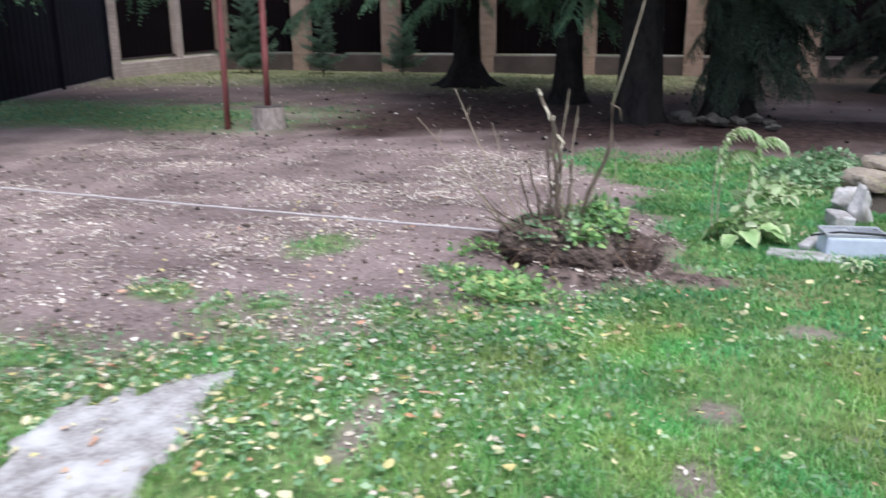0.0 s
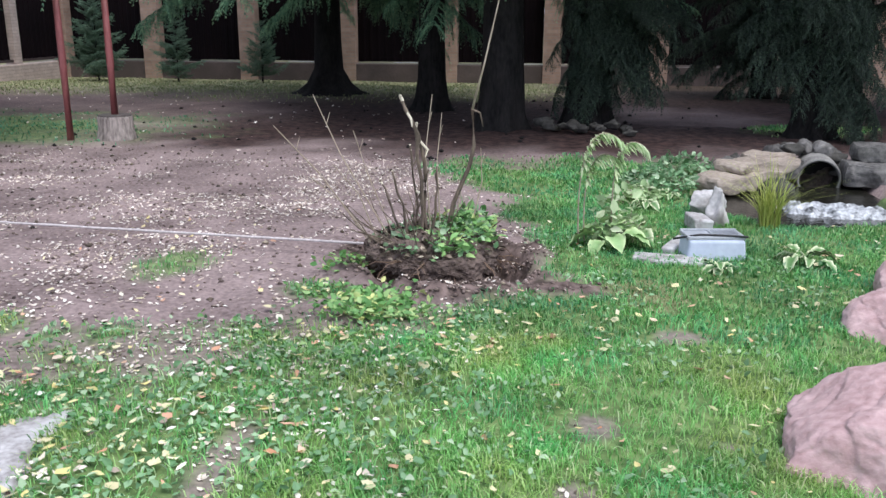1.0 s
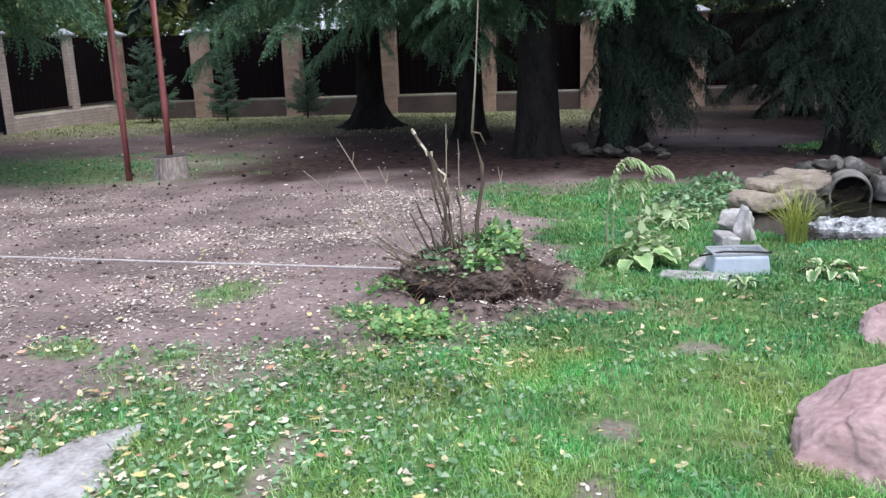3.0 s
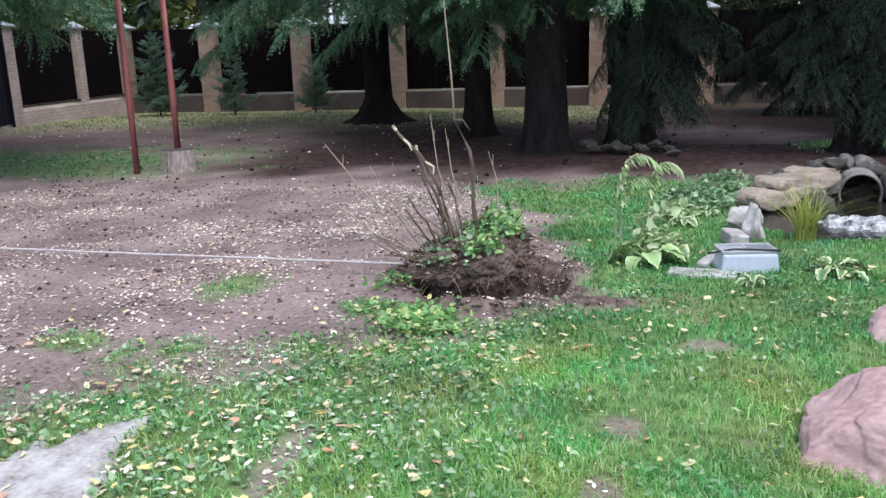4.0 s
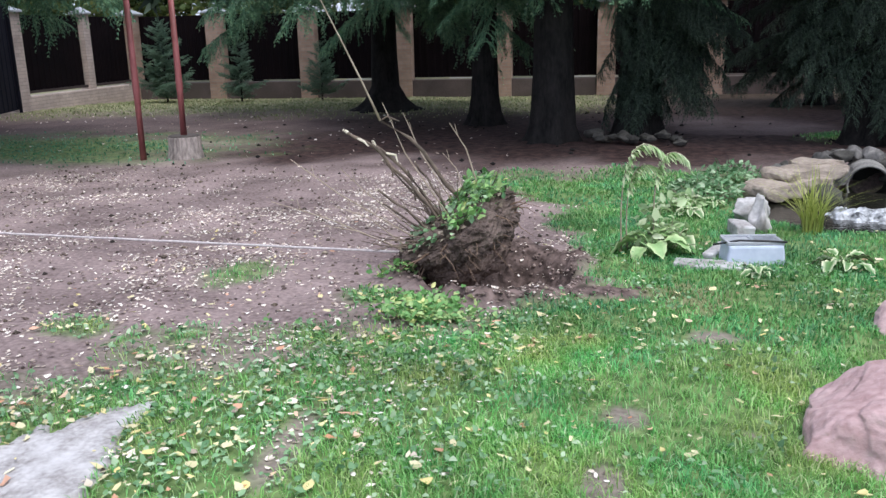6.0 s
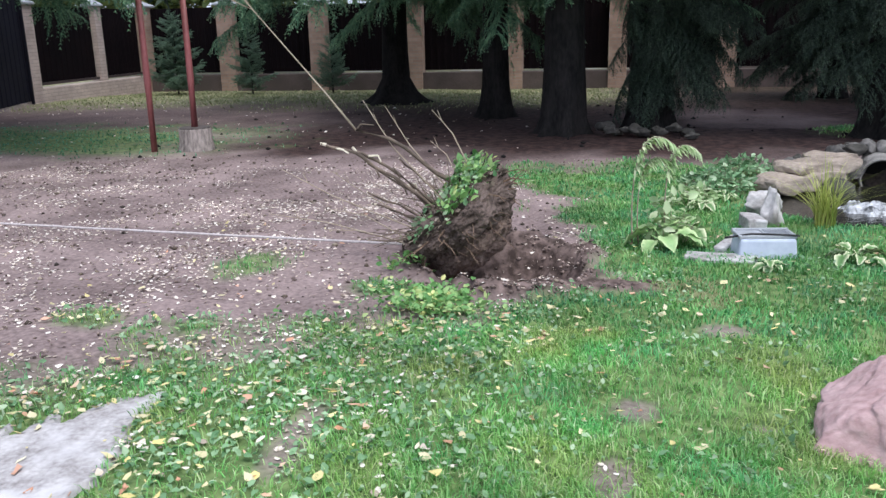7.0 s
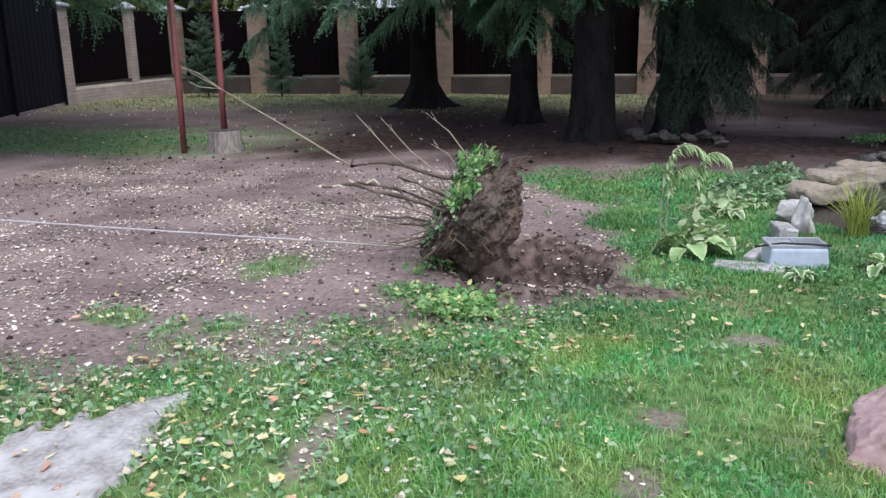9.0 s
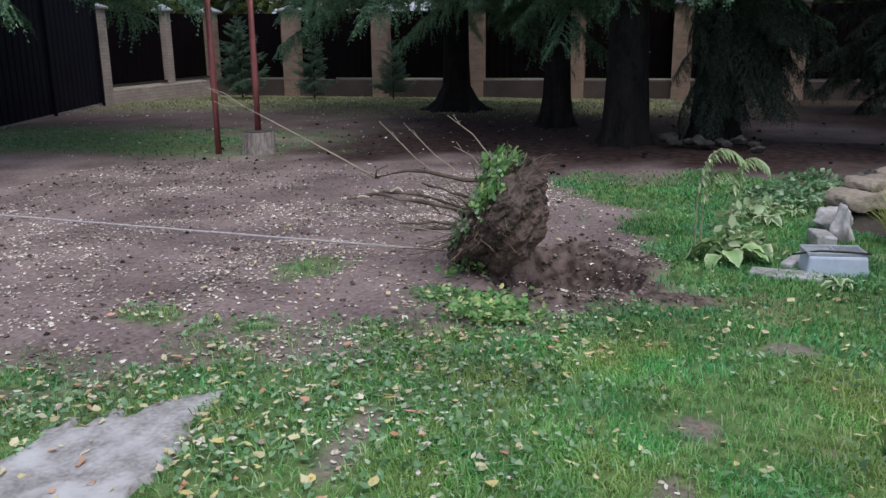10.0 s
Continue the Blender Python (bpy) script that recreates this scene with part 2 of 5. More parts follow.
POLE = surface("faded_red_paint", (0.2, 0.055, 0.055), (0.36, 0.12, 0.12), 3.0, 0.5, 0.15, 30.0, third=(0.17, 0.075, 0.06), stretch=(1, 1, 0.3))
LOG_BARK = surface("grey_stump_bark", (0.13, 0.11, 0.1), (0.42, 0.36, 0.33), 10.0, 0.9, 0.9, 40.0, stretch=(1, 1, 0.25), height=0.02)
LOG_TOP = surface("weathered_end_grain", (0.05, 0.04, 0.037), (0.1, 0.085, 0.078), 8.0, 0.9, 0.3)
CONCRETE = surface("worn_concrete", (0.24, 0.22, 0.215), (0.52, 0.505, 0.505), 9.0, 0.9, 0.9, 45.0, third=(0.58, 0.57, 0.58))
BOULDER = surface("pink_granite", (0.37, 0.235, 0.235), (0.6, 0.43, 0.43), 3.2, 0.85, 0.9, 26.0, third=(0.42, 0.3, 0.3), height=0.02)
GREY_STONE = surface("grey_field_stone", (0.05, 0.048, 0.046), (0.2, 0.19, 0.18), 5.0, 0.8, 0.5, 30.0, per_piece=0.45)
DARK_STONE = surface("dark_mossy_stone", (0.03, 0.028, 0.025), (0.085, 0.08, 0.07), 5.0, 0.85, 0.5, 30.0, per_piece=0.3)
SANDSTONE = surface("buff_sandstone", (0.22, 0.18, 0.145), (0.45, 0.38, 0.32), 4.0, 0.85, 0.6, 25.0, stretch=(1, 1, 3))
WHITE_ROCK = surface("white_limestone", (0.36, 0.345, 0.34), (0.68, 0.66, 0.65), 7.0, 0.85, 0.9, 30.0, third=(0.2, 0.185, 0.17))
PLASTIC = surface("grey_blue_plastic", (0.42, 0.48, 0.6), (0.55, 0.61, 0.72), 3.0, 0.5, 0.05, 30.0)
GRATE = surface("grey_grate_plastic", (0.3, 0.32, 0.35), (0.45, 0.47, 0.5), 8.0, 0.5, 0.1)
DARK_PLASTIC = surface("black_plastic", (0.01, 0.01, 0.012), (0.03, 0.03, 0.032), 8.0, 0.5, 0.1)
PIPE = surface("concrete_pipe", (0.13, 0.125, 0.12), (0.3, 0.29, 0.27), 6.0, 0.85, 0.5)
# Near-black colour that holds the shade inside the pipe.
PIPE_SHADE = surface("pipe_shade_black", (0.008, 0.008, 0.008), (0.03, 0.028, 0.026), 6.0, 0.7, 0.4)
WATER = water_surface()
WHITE_PATCH = surface("white_patch", (0.05, 0.055, 0.06), (0.75, 0.78, 0.82), 14.0, 0.35, 0.9, 38.0, height=0.03)
HOSTA = hosta_surface("pale_green_hosta", (0.3, 0.48, 0.2), (0.5, 0.62, 0.32))
HOSTA_EDGED = hosta_surface("cream_edged_hosta", (0.12, 0.26, 0.08), (0.72, 0.74, 0.5))
HERB = island_colours("arching_herb_leaves", [(0.0, (0.3, 0.46, 0.2)), (0.6, (0.52, 0.64, 0.38)), (1.0, (0.72, 0.76, 0.54))], 0.6, 0.3)
SEDGE = island_colours("golden_sedge", [(0.0, (0.24, 0.32, 0.06)), (0.6, (0.45, 0.5, 0.13)), (1.0, (0.62, 0.62, 0.22))], 0.55, 0.25)
BROADLEAF = island_colours("far_leaves", [(0.0, (0.07, 0.12, 0.04)), (0.7, (0.16, 0.22, 0.08)), (1.0, (0.35, 0.34, 0.12))], 0.7, 0.2)


# ---- building helpers ----
def thing(name, x, y, z, label, category, group="", rz=0.0, kind=""):
    ob = new(name)
    ob.matrix_world = pose(x, y, z, 0, 0, rz)
    return tagged(ob, label, category, group, kind)


def finish(bm, name, mat, smooth):
    bmesh.ops.recalc_face_normals(bm, faces=bm.faces)
    me = bpy.data.meshes.new(name)
    bm.to_mesh(me)
    bm.free()
    me.materials.append(mat)
    if smooth:
        me.shade_smooth()
    return me


def part(name, bm, mat, parent=None, label="", smooth=False):
    ob = new(name, finish(bm, name, mat, smooth))
    ob.parent = parent
    return tagged(ob, label)


def from_arrays(name, verts, faces, mat, parent=None, smooth=False):
    """One mesh of many small faces, all with the same count of corners."""
    verts, faces = np.asarray(verts, np.float32), np.asarray(faces, np.int32)
    me = bpy.data.meshes.new(name)
    me.vertices.add(len(verts))
    me.vertices.foreach_set("co", verts.ravel())
    n = faces.shape[1]
    me.loops.add(faces.size)
    me.loops.foreach_set("vertex_index", faces.ravel())
    me.polygons.add(len(faces))
    me.polygons.foreach_set("loop_start", np.arange(0, faces.size, n, dtype=np.int32))
    me.update(calc_edges=True)
    me.materials.append(mat)
    if smooth:
        me.shade_smooth()
    ob = new(name, me)
    ob.parent = parent
    return ob


def box(bm, sx, sy, sz, at=(0, 0, 0), bevel=0.0, rz=0.0):
    """A box on its base at a place, with bevelled edges."""
    made = bmesh.ops.create_cube(bm, size=1, matrix=Matrix.Translation(at) @ Matrix.Rotation(radians(rz), 4, "Z") @ Matrix.Translation((0, 0, sz / 2)) @ Matrix.Diagonal((sx, sy, sz, 1)))
    if bevel:
        bmesh.ops.bevel(bm, geom=list({e for v in made["verts"] for e in v.link_edges}), offset=bevel, segments=2, affect="EDGES", profile=0.5)
    return bm


def tube(bm, points, radii, sides=8, cap=True):
    """A tapered tube along points."""
    rings = []
    for i, (p, r) in enumerate(zip(points, radii)):
        p = Vector(p)
        way = Vector(points[min(i + 1, len(points) - 1)]) - Vector(points[max(i - 1, 0)])
        q = way.to_track_quat("Z", "Y")
        rings.append([bm.verts.new(p + q @ Vector((r * math.cos(a), r * math.sin(a), 0))) for a in (2 * math.pi * k / sides for k in range(sides))])
    for a, b in zip(rings, rings[1:]):
        for k in range(sides):
            bm.faces.new((a[k], a[(k + 1) % sides], b[(k + 1) % sides], b[k]))
    if cap:
        bm.faces.new(rings[0][::-1])
        bm.faces.new(rings[-1])
    return bm


def lump(bm, size, seed, rough=0.25, detail=3, flat=0.0, at=(0, 0, 0), angular=0.0):
    """A stone: a sphere pushed about by noise; angular: flattened into facets."""
    made = bmesh.ops.create_icosphere(bm, subdivisions=detail, radius=1.0)
    off = Vector((seed * 7.13, seed * 3.7, seed * 1.9))
    rng = random.Random(seed)
    planes = [(Vector((rng.uniform(-1, 1), rng.uniform(-1, 1), rng.uniform(-0.5, 1))).normalized(), rng.uniform(0.55, 0.85)) for _ in range(int(angular))]
    for v in made["verts"]:
        c = v.co.copy()
        for n, d in planes:
            if c.dot(n) > d:
                c -= n * (c.dot(n) - d) * 0.97
        c *= 1 + rough * noise.noise(v.co * 1.3 + off) + rough * 0.4 * noise.noise(v.co * 3.5 + off) + rough * 0.25 * noise.noise(v.co * 9 + off) - (0.03 * max(0, 1 - abs(noise.noise(v.co * 2.1 - off)) * 14) if angular > 8 else 0)
        c = Vector((c.x * size[0], c.y * size[1], c.z * size[2]))
        if c.z < flat:
            c.z = flat + (c.z - flat) * 0.2
        v.co = c + Vector(at)
    return bm


# ---- the lie of the garden ----
HOLE = (-0.66, 5.12)
BED_X, BED_Y = (-9.0, -2.75, -2.4, -1.9, -1.2, -0.6, -0.1, 0.1), (2.7, 3.15, 3.65, 3.85, 4.1, 4.42, 4.75, 4.9)
EAST_Y, EAST_X = (4.7, 5.2, 6.0, 7.2, 8.3, 9.2, 9.8), (-0.1, -0.1, -0.3, -0.5, -1.1, -1.2, 0.6)


def wob(x, y, s, seed=0.0):
    return noise.noise((x * s + seed, y * s - seed, seed))


def step(v, a, b):
    t = min(max((v - a) / (b - a), 0), 1)
    return t * t * (3 - 2 * t)


def pond(x, y):
    """1 in the pond and the stream that feeds it."""
    dx, dy = (x - 1.95) / 0.78, (y - 7.38) / 0.88
    d = math.hypot(dx, dy) + 0.12 * wob(x, y, 2.0, 5)
    e = math.hypot((x - 2.55) / 0.38, (y - 8.3) / 0.75)
    return 1 - step(min(d, e), 0.8, 1.1)


def hole(x, y):
    d = math.hypot((x - HOLE[0]) / 0.62, (y - HOLE[1]) / 0.56) + 0.12 * wob(x, y, 2.2, 3)
    return 1 - step(d, 0.45, 1.0)


def spoil(x, y):
    """Crumbled earth round the hole and in a short tongue to its east."""
    d = math.hypot((x - HOLE[0] - 0.02) / 0.66, (y - HOLE[1]) / 0.66) + 0.25 * wob(x, y, 3.0, 9)
    e = math.hypot((x + 0.02) / 0.42, (y - 4.72) / 0.13) + 0.3 * wob(x, y, 4.0, 2)
    return max(1 - step(d, 0.85, 1.1), 1 - step(e, 0.7, 1.1))


def lawn(x, y):
    w = 0.22 * wob(x, y, 1.7, 1) + 0.16 * wob(x, y, 5.0, 7)
    edge = float(np.interp(x, BED_X, BED_Y))
    front = 1 - step(y + w * 1.3, edge - 0.12, edge + 0.16) if x < 0.1 else 0.0
    worn = step(y, edge - 1.1, edge - 0.25) * (1 - step(x, -1.0, -0.1)) * (1 - step(wob(x, y, 2.6, 71) + 0.7 * wob(x, y, 7.0, 73), -0.25, 0.3))
    front *= 1 - 0.85 * worn
    east = step(x + w * 1.4, np.interp(y, EAST_Y, EAST_X) - 0.12, np.interp(y, EAST_Y, EAST_X) + 0.25) * (1 - step(y + w * 3, 8.3, 9.7))
    near_east = 1.0 if x > -0.1 and y < 4.9 else 0.0
    west = (1 - step(x + w * 5, -6.8, -4.0)) * step(y + w * 2, 9.2, 9.8) * (1 - step(y + w * 4, 11.2, 13.0)) * 0.95
    patch = max(1 - step(math.hypot((x - cx) / rx, (y - cy) / ry) + w * 2, 0.5, 1.1) for cx, cy, rx, ry in ((-2.25, 4.95, 0.3, 0.35), (-2.72, 3.85, 0.2, 0.18), (-1.25, 4.55, 0.2, 0.15), (3.5, 12.2, 0.9, 0.6)))
    bare = max(1 - step(math.hypot((x - cx) / rx, (y - cy) / ry) + w * 1.5, 0.6, 1.1) for cx, cy, rx, ry in ((0.6, 4.1, 0.17, 0.1), (0.15, 3.15, 0.12, 0.12), (-1.12, 2.72, 0.1, 0.35), (-2.3, 3.35, 0.42, 0.2), (0.05, 2.6, 0.1, 0.16), (-0.35, 2.35, 0.12, 0.08), (0.6, 3.05, 0.07, 0.05)))
    stony = step(x, 1.35, 1.6) * step(y, 7.7, 8.1) * (1 - step(y, 10.2, 11.0))
    return max(front, east, near_east, west, patch * 0.8) * (1 - stony) * (1 - 0.8 * bare) * (1 - spoil(x, y)) * (1 - pond(x, y))


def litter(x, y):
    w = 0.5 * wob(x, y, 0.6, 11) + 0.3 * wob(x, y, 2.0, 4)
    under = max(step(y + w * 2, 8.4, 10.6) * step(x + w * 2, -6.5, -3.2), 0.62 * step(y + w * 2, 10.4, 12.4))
    # Thinned here to paint a lit patch into the ground under the trees.
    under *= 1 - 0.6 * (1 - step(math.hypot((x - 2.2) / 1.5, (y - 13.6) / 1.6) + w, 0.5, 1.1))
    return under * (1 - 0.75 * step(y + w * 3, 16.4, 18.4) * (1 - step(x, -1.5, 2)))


def yellowed(x, y):
    """A worn yellowish spot in the lawn."""
    return 0.75 * (1 - step(math.hypot((x - 0.52) / 0.3, (y - 4.72) / 0.34) + 0.3 * wob(x, y, 4.0, 25), 0.35, 1.1))


def straw(x, y):
    w = 0.5 * wob(x, y, 0.5, 21)
    return max(yellowed(x, y), step(y + w * 2, 14.6, 18.2) * (1 - step(y, 60, 90)) * (1 - 0.9 * step(x + w, -1.0, 1.0)) * 0.85)


def height(x, y):
    far = min(max((y - 14) / 7, 0), 1)
    z = -0.16 * far * far
    near = 1 - step(math.hypot(x, y - 6), 14, 22)
    z += near * (0.035 * wob(x, y, 0.5, 2) * step(math.hypot(x, y), 2.5, 9) + 0.012 * wob(x, y, 3.0, 6))
    bare = 1 - lawn(x, y) if -9 < x < 5 and y < 13 else 0.0
    z += near * bare * (0.014 * wob(x, y, 6.0, 8) + 0.008 * wob(x, y, 14.0, 3))
    h = hole(x, y)
    z -= 0.27 * h * (1 + 0.25 * wob(x, y, 5.0, 1))
    z += 0.065 * spoil(x, y) * (1 - h) * (1 + 0.8 * wob(x, y, 7.0, 2) + 0.4 * wob(x, y, 17.0, 4)) * (1 - 0.7 * step(abs(y - 4.72), 0.3, 0.0) * step(x, -0.35, -0.1))
    z -= 0.32 * pond(x, y)
    return z


def spaced(spans):
    out = []
    for a, b, s in spans:
        n = max(1, round((b - a) / s))
        out += [a + (b - a) * i / n for i in range(n)]
    return out + [spans[-1][1]]


def build_ground():
    xs = spaced([(-400, -60, 60), (-60, -15, 5), (-15, -6, 0.5), (-6, -2.6, 0.1), (-2.6, 2.8, 0.05), (2.8, 6, 0.2), (6, 20, 1.5), (20, 60, 8), (60, 400, 60)])
    ys = spaced([(-400, -20, 60), (-20, 1, 2), (1, 2, 0.25), (2, 7.8, 0.05), (7.8, 12.5, 0.12), (12.5, 22, 0.5), (22, 60, 5), (60, 500, 60)])
    verts = np.array([(x, y, height(x, y)) for y in ys for x in xs], np.float32)
    nx, ny = len(xs), len(ys)
    i, j = np.meshgrid(np.arange(nx - 1), np.arange(ny - 1))
    k = (j * nx + i).ravel()
    ob = from_arrays("ground", verts, np.stack([k, k + 1, k + 1 + nx, k + nx], 1), GROUND, smooth=True)
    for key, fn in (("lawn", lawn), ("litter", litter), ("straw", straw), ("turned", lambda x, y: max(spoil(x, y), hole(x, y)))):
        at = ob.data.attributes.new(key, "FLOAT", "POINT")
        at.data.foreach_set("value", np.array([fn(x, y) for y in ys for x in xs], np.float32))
    tagged(ob, "bare brown garden earth with lawn and needle litter", "ground", kind="structure")


build_ground()


# ---- the fence ----
def ribbed(bm, length, z0, z1, depth=0.018, pitch=0.2, thick=0.012):
    """A profiled metal sheet along x."""
    n = max(2, round(length / pitch))
    prof = []
    for i in range(n):
        a = i * length / n
        w = length / n
        prof += [(a, 0), (a + w * 0.5, 0), (a + w * 0.6, depth), (a + w * 0.9, depth)]
    prof.append((length, 0))
    front = [(bm.verts.new((x, -d, z0)), bm.verts.new((x, -d, z1))) for x, d in prof]
    back = [(bm.verts.new((x, -d + thick, z0)), bm.verts.new((x, -d + thick, z1))) for x, d in prof]
    for s in (front, back):
        for a, b in zip(s, s[1:]):
            bm.faces.new((a[0], b[0], b[1], a[1]))
    for k in (0, 1):
        for a, b, c, d in zip(front, front[1:], back, back[1:]):
            bm.faces.new((a[k], b[k], d[k], c[k]))
    for k in (0, -1):
        bm.faces.new((front[k][0], front[k][1], back[k][1], back[k][0]))
    return bm


def pillar_parts(parent, x, y, mat, width=0.45, top=2.1, base=-0.25):
    bm = bmesh.new()
    box(bm, width, width, top - base, (0, 0, base), 0.006)
    p = part("pillar", bm, mat, parent, smooth=False)
    p.location = (x, y, 0)
    bm = bmesh.new()
    w = width / 2 + 0.06
    box(bm, 2 * w, 2 * w, 0.05, (0, 0, top), 0.008)
    r = bmesh.ops.create_cone(bm, cap_ends=True, segments=4, radius1=w * 1.38, radius2=0.03, depth=0.13, matrix=Matrix.Translation((0, 0, top + 0.115)) @ Matrix.Rotation(radians(45), 4, "Z"))
    c = part("cap", bm, CAP, p, "pale metal pyramid cap")
    return p


def build_fence():
    far = thing("brick_fence", -12.75, 22.05, 0, "buff brick pillars with dark brown profiled sheets on a low plinth", "fence")
    bm = bmesh.new()
    box(bm, 38, 0.34, 0.53, (19, 0, -0.25), 0.012)
    part("plinth", bm, PLINTH, far)
    xs = [0.0] + [2.54 + 2.59 * i for i in range(14)]
    for i, x in enumerate(xs):
        pillar_parts(far, x, 0.0, BRICK)
    for i, (a, b) in enumerate(zip(xs, xs[1:])):
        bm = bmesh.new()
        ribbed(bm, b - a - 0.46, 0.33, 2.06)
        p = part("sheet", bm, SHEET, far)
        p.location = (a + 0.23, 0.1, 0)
        for z in (0.62, 1.72):
            bm = bmesh.new()
            box(bm, b - a - 0.46, 0.035, 0.05, ((b - a) / 2, 0, 0), 0.003)
            r = part("rail", bm, RAIL, far)
            r.location = (a, 0.135, z)
        if i in (2, 3, 4, 5):
            bm = bmesh.new()
            box(bm, (b - a) * (0.4 if i % 2 else 0.55), 0.02, 0.02, (0, 0, 0), 0.003)
            s = part("strip", bm, WHITE_STRIP, far, "pale strip at the foot of the sheet")
            s.location = ((a + b) / 2 + 0.4, 0.05, 0.3)
    side = thing("brick_side_fence", -12.78, 16.98, 0, "pale brick pillars with dark red-brown sheets beside the gate", "fence")
    bm = bmesh.new()
    box(bm, 0.36, 5.0, 0.5, (0.02, 2.2, -0.22), 0.012)
    part("plinth", bm, BRICK_PALE, side)
    for y, w in ((0.0, 0.46), (2.86, 0.27)):
        pillar_parts(side, 0, y, BRICK_PALE, w)
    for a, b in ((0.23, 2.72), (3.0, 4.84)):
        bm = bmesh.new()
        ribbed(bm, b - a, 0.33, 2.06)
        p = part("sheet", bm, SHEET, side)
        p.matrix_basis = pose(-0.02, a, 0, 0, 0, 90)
        bm = bmesh.new()
        box(bm, 0.04, b - a, 0.06, (0, (a + b) / 2, 0.33), 0.004)
        part("rail", bm, RAIL, side).location = (0.06, 0, 0)
    gate = thing("metal_gate", -12.5, 16.7, 0, "tall blue-black sheet metal gate, closed", "gate", rz=-72)
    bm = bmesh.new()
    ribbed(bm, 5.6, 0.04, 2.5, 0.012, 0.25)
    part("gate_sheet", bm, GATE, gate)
    for x in (0.03, 2.8, 5.57):
        bm = bmesh.new()
        box(bm, 0.06, 0.06, 2.5, (x, 0.045, -0.06), 0.005)
        part("gate_post", bm, GATE, gate)
    for z in (0.3, 1.3, 2.2):
        bm = bmesh.new()
        tube(bm, [(0, 0, 0), (0, 0, 0.16)], [0.022, 0.022], 8)
        part("hinge", bm, DARK_PLASTIC, gate).location = (-0.02, -0.03, z)


build_fence()


# ---- poles and stump ----
def build_poles():
    for x, y, z0, z1, label in ((-5.67, 9.8, -0.05, 2.75, "faded red painted steel pole standing in the ground"), (-5.2, 10.02, 0.29, 2.75, "faded red painted steel pole standing on a stump")):
        p = thing("steel_pole", x, y, 0, label, "pole", "red poles")
        bm = bmesh.new()
        tube(bm, [(0, 0, z0), (0.004, 0, 0.9), (0, 0, z1)], [0.043] * 3, 14)
        part("shaft", bm, POLE, p, smooth=True)
        bm = bmesh.new()
        tube(bm, [(0, 0, z1), (0, 0, z1 + 0.02)], [0.05, 0.046], 14)
        part("end_cap", bm, POLE, p)
    st = thing("tree_stump", -5.19, 10.0, 0, "weathered grey log stump under a red pole", "stump")
    bm = bmesh.new()
    n = 22
    prof = [(-0.06, 0.25), (0.02, 0.235), (0.12, 0.21), (0.24, 0.208), (0.275, 0.2)]
    tube(bm, [(0, 0, z) for z, _ in prof], [r for _, r in prof], n, False)
    for v in bm.verts:
        a = math.atan2(v.co.y, v.co.x)
        k = 1 + 0.06 * noise.noise((math.cos(a) * 3, math.sin(a) * 3, v.co.z * 2)) + 0.035 * math.sin(a * 11)
        v.co.x, v.co.y = v.co.x * k, v.co.y * k
    part("bark", bm, LOG_BARK, st, smooth=True)
    bm = bmesh.new()
    tube(bm, [(0, 0, 0.23), (0, 0, 0.282), (0, 0, 0.29)], [0.19, 0.195, 0.17], n)
    part("cut_top", bm, LOG_TOP, st, "dark weathered cut top")


build_poles()


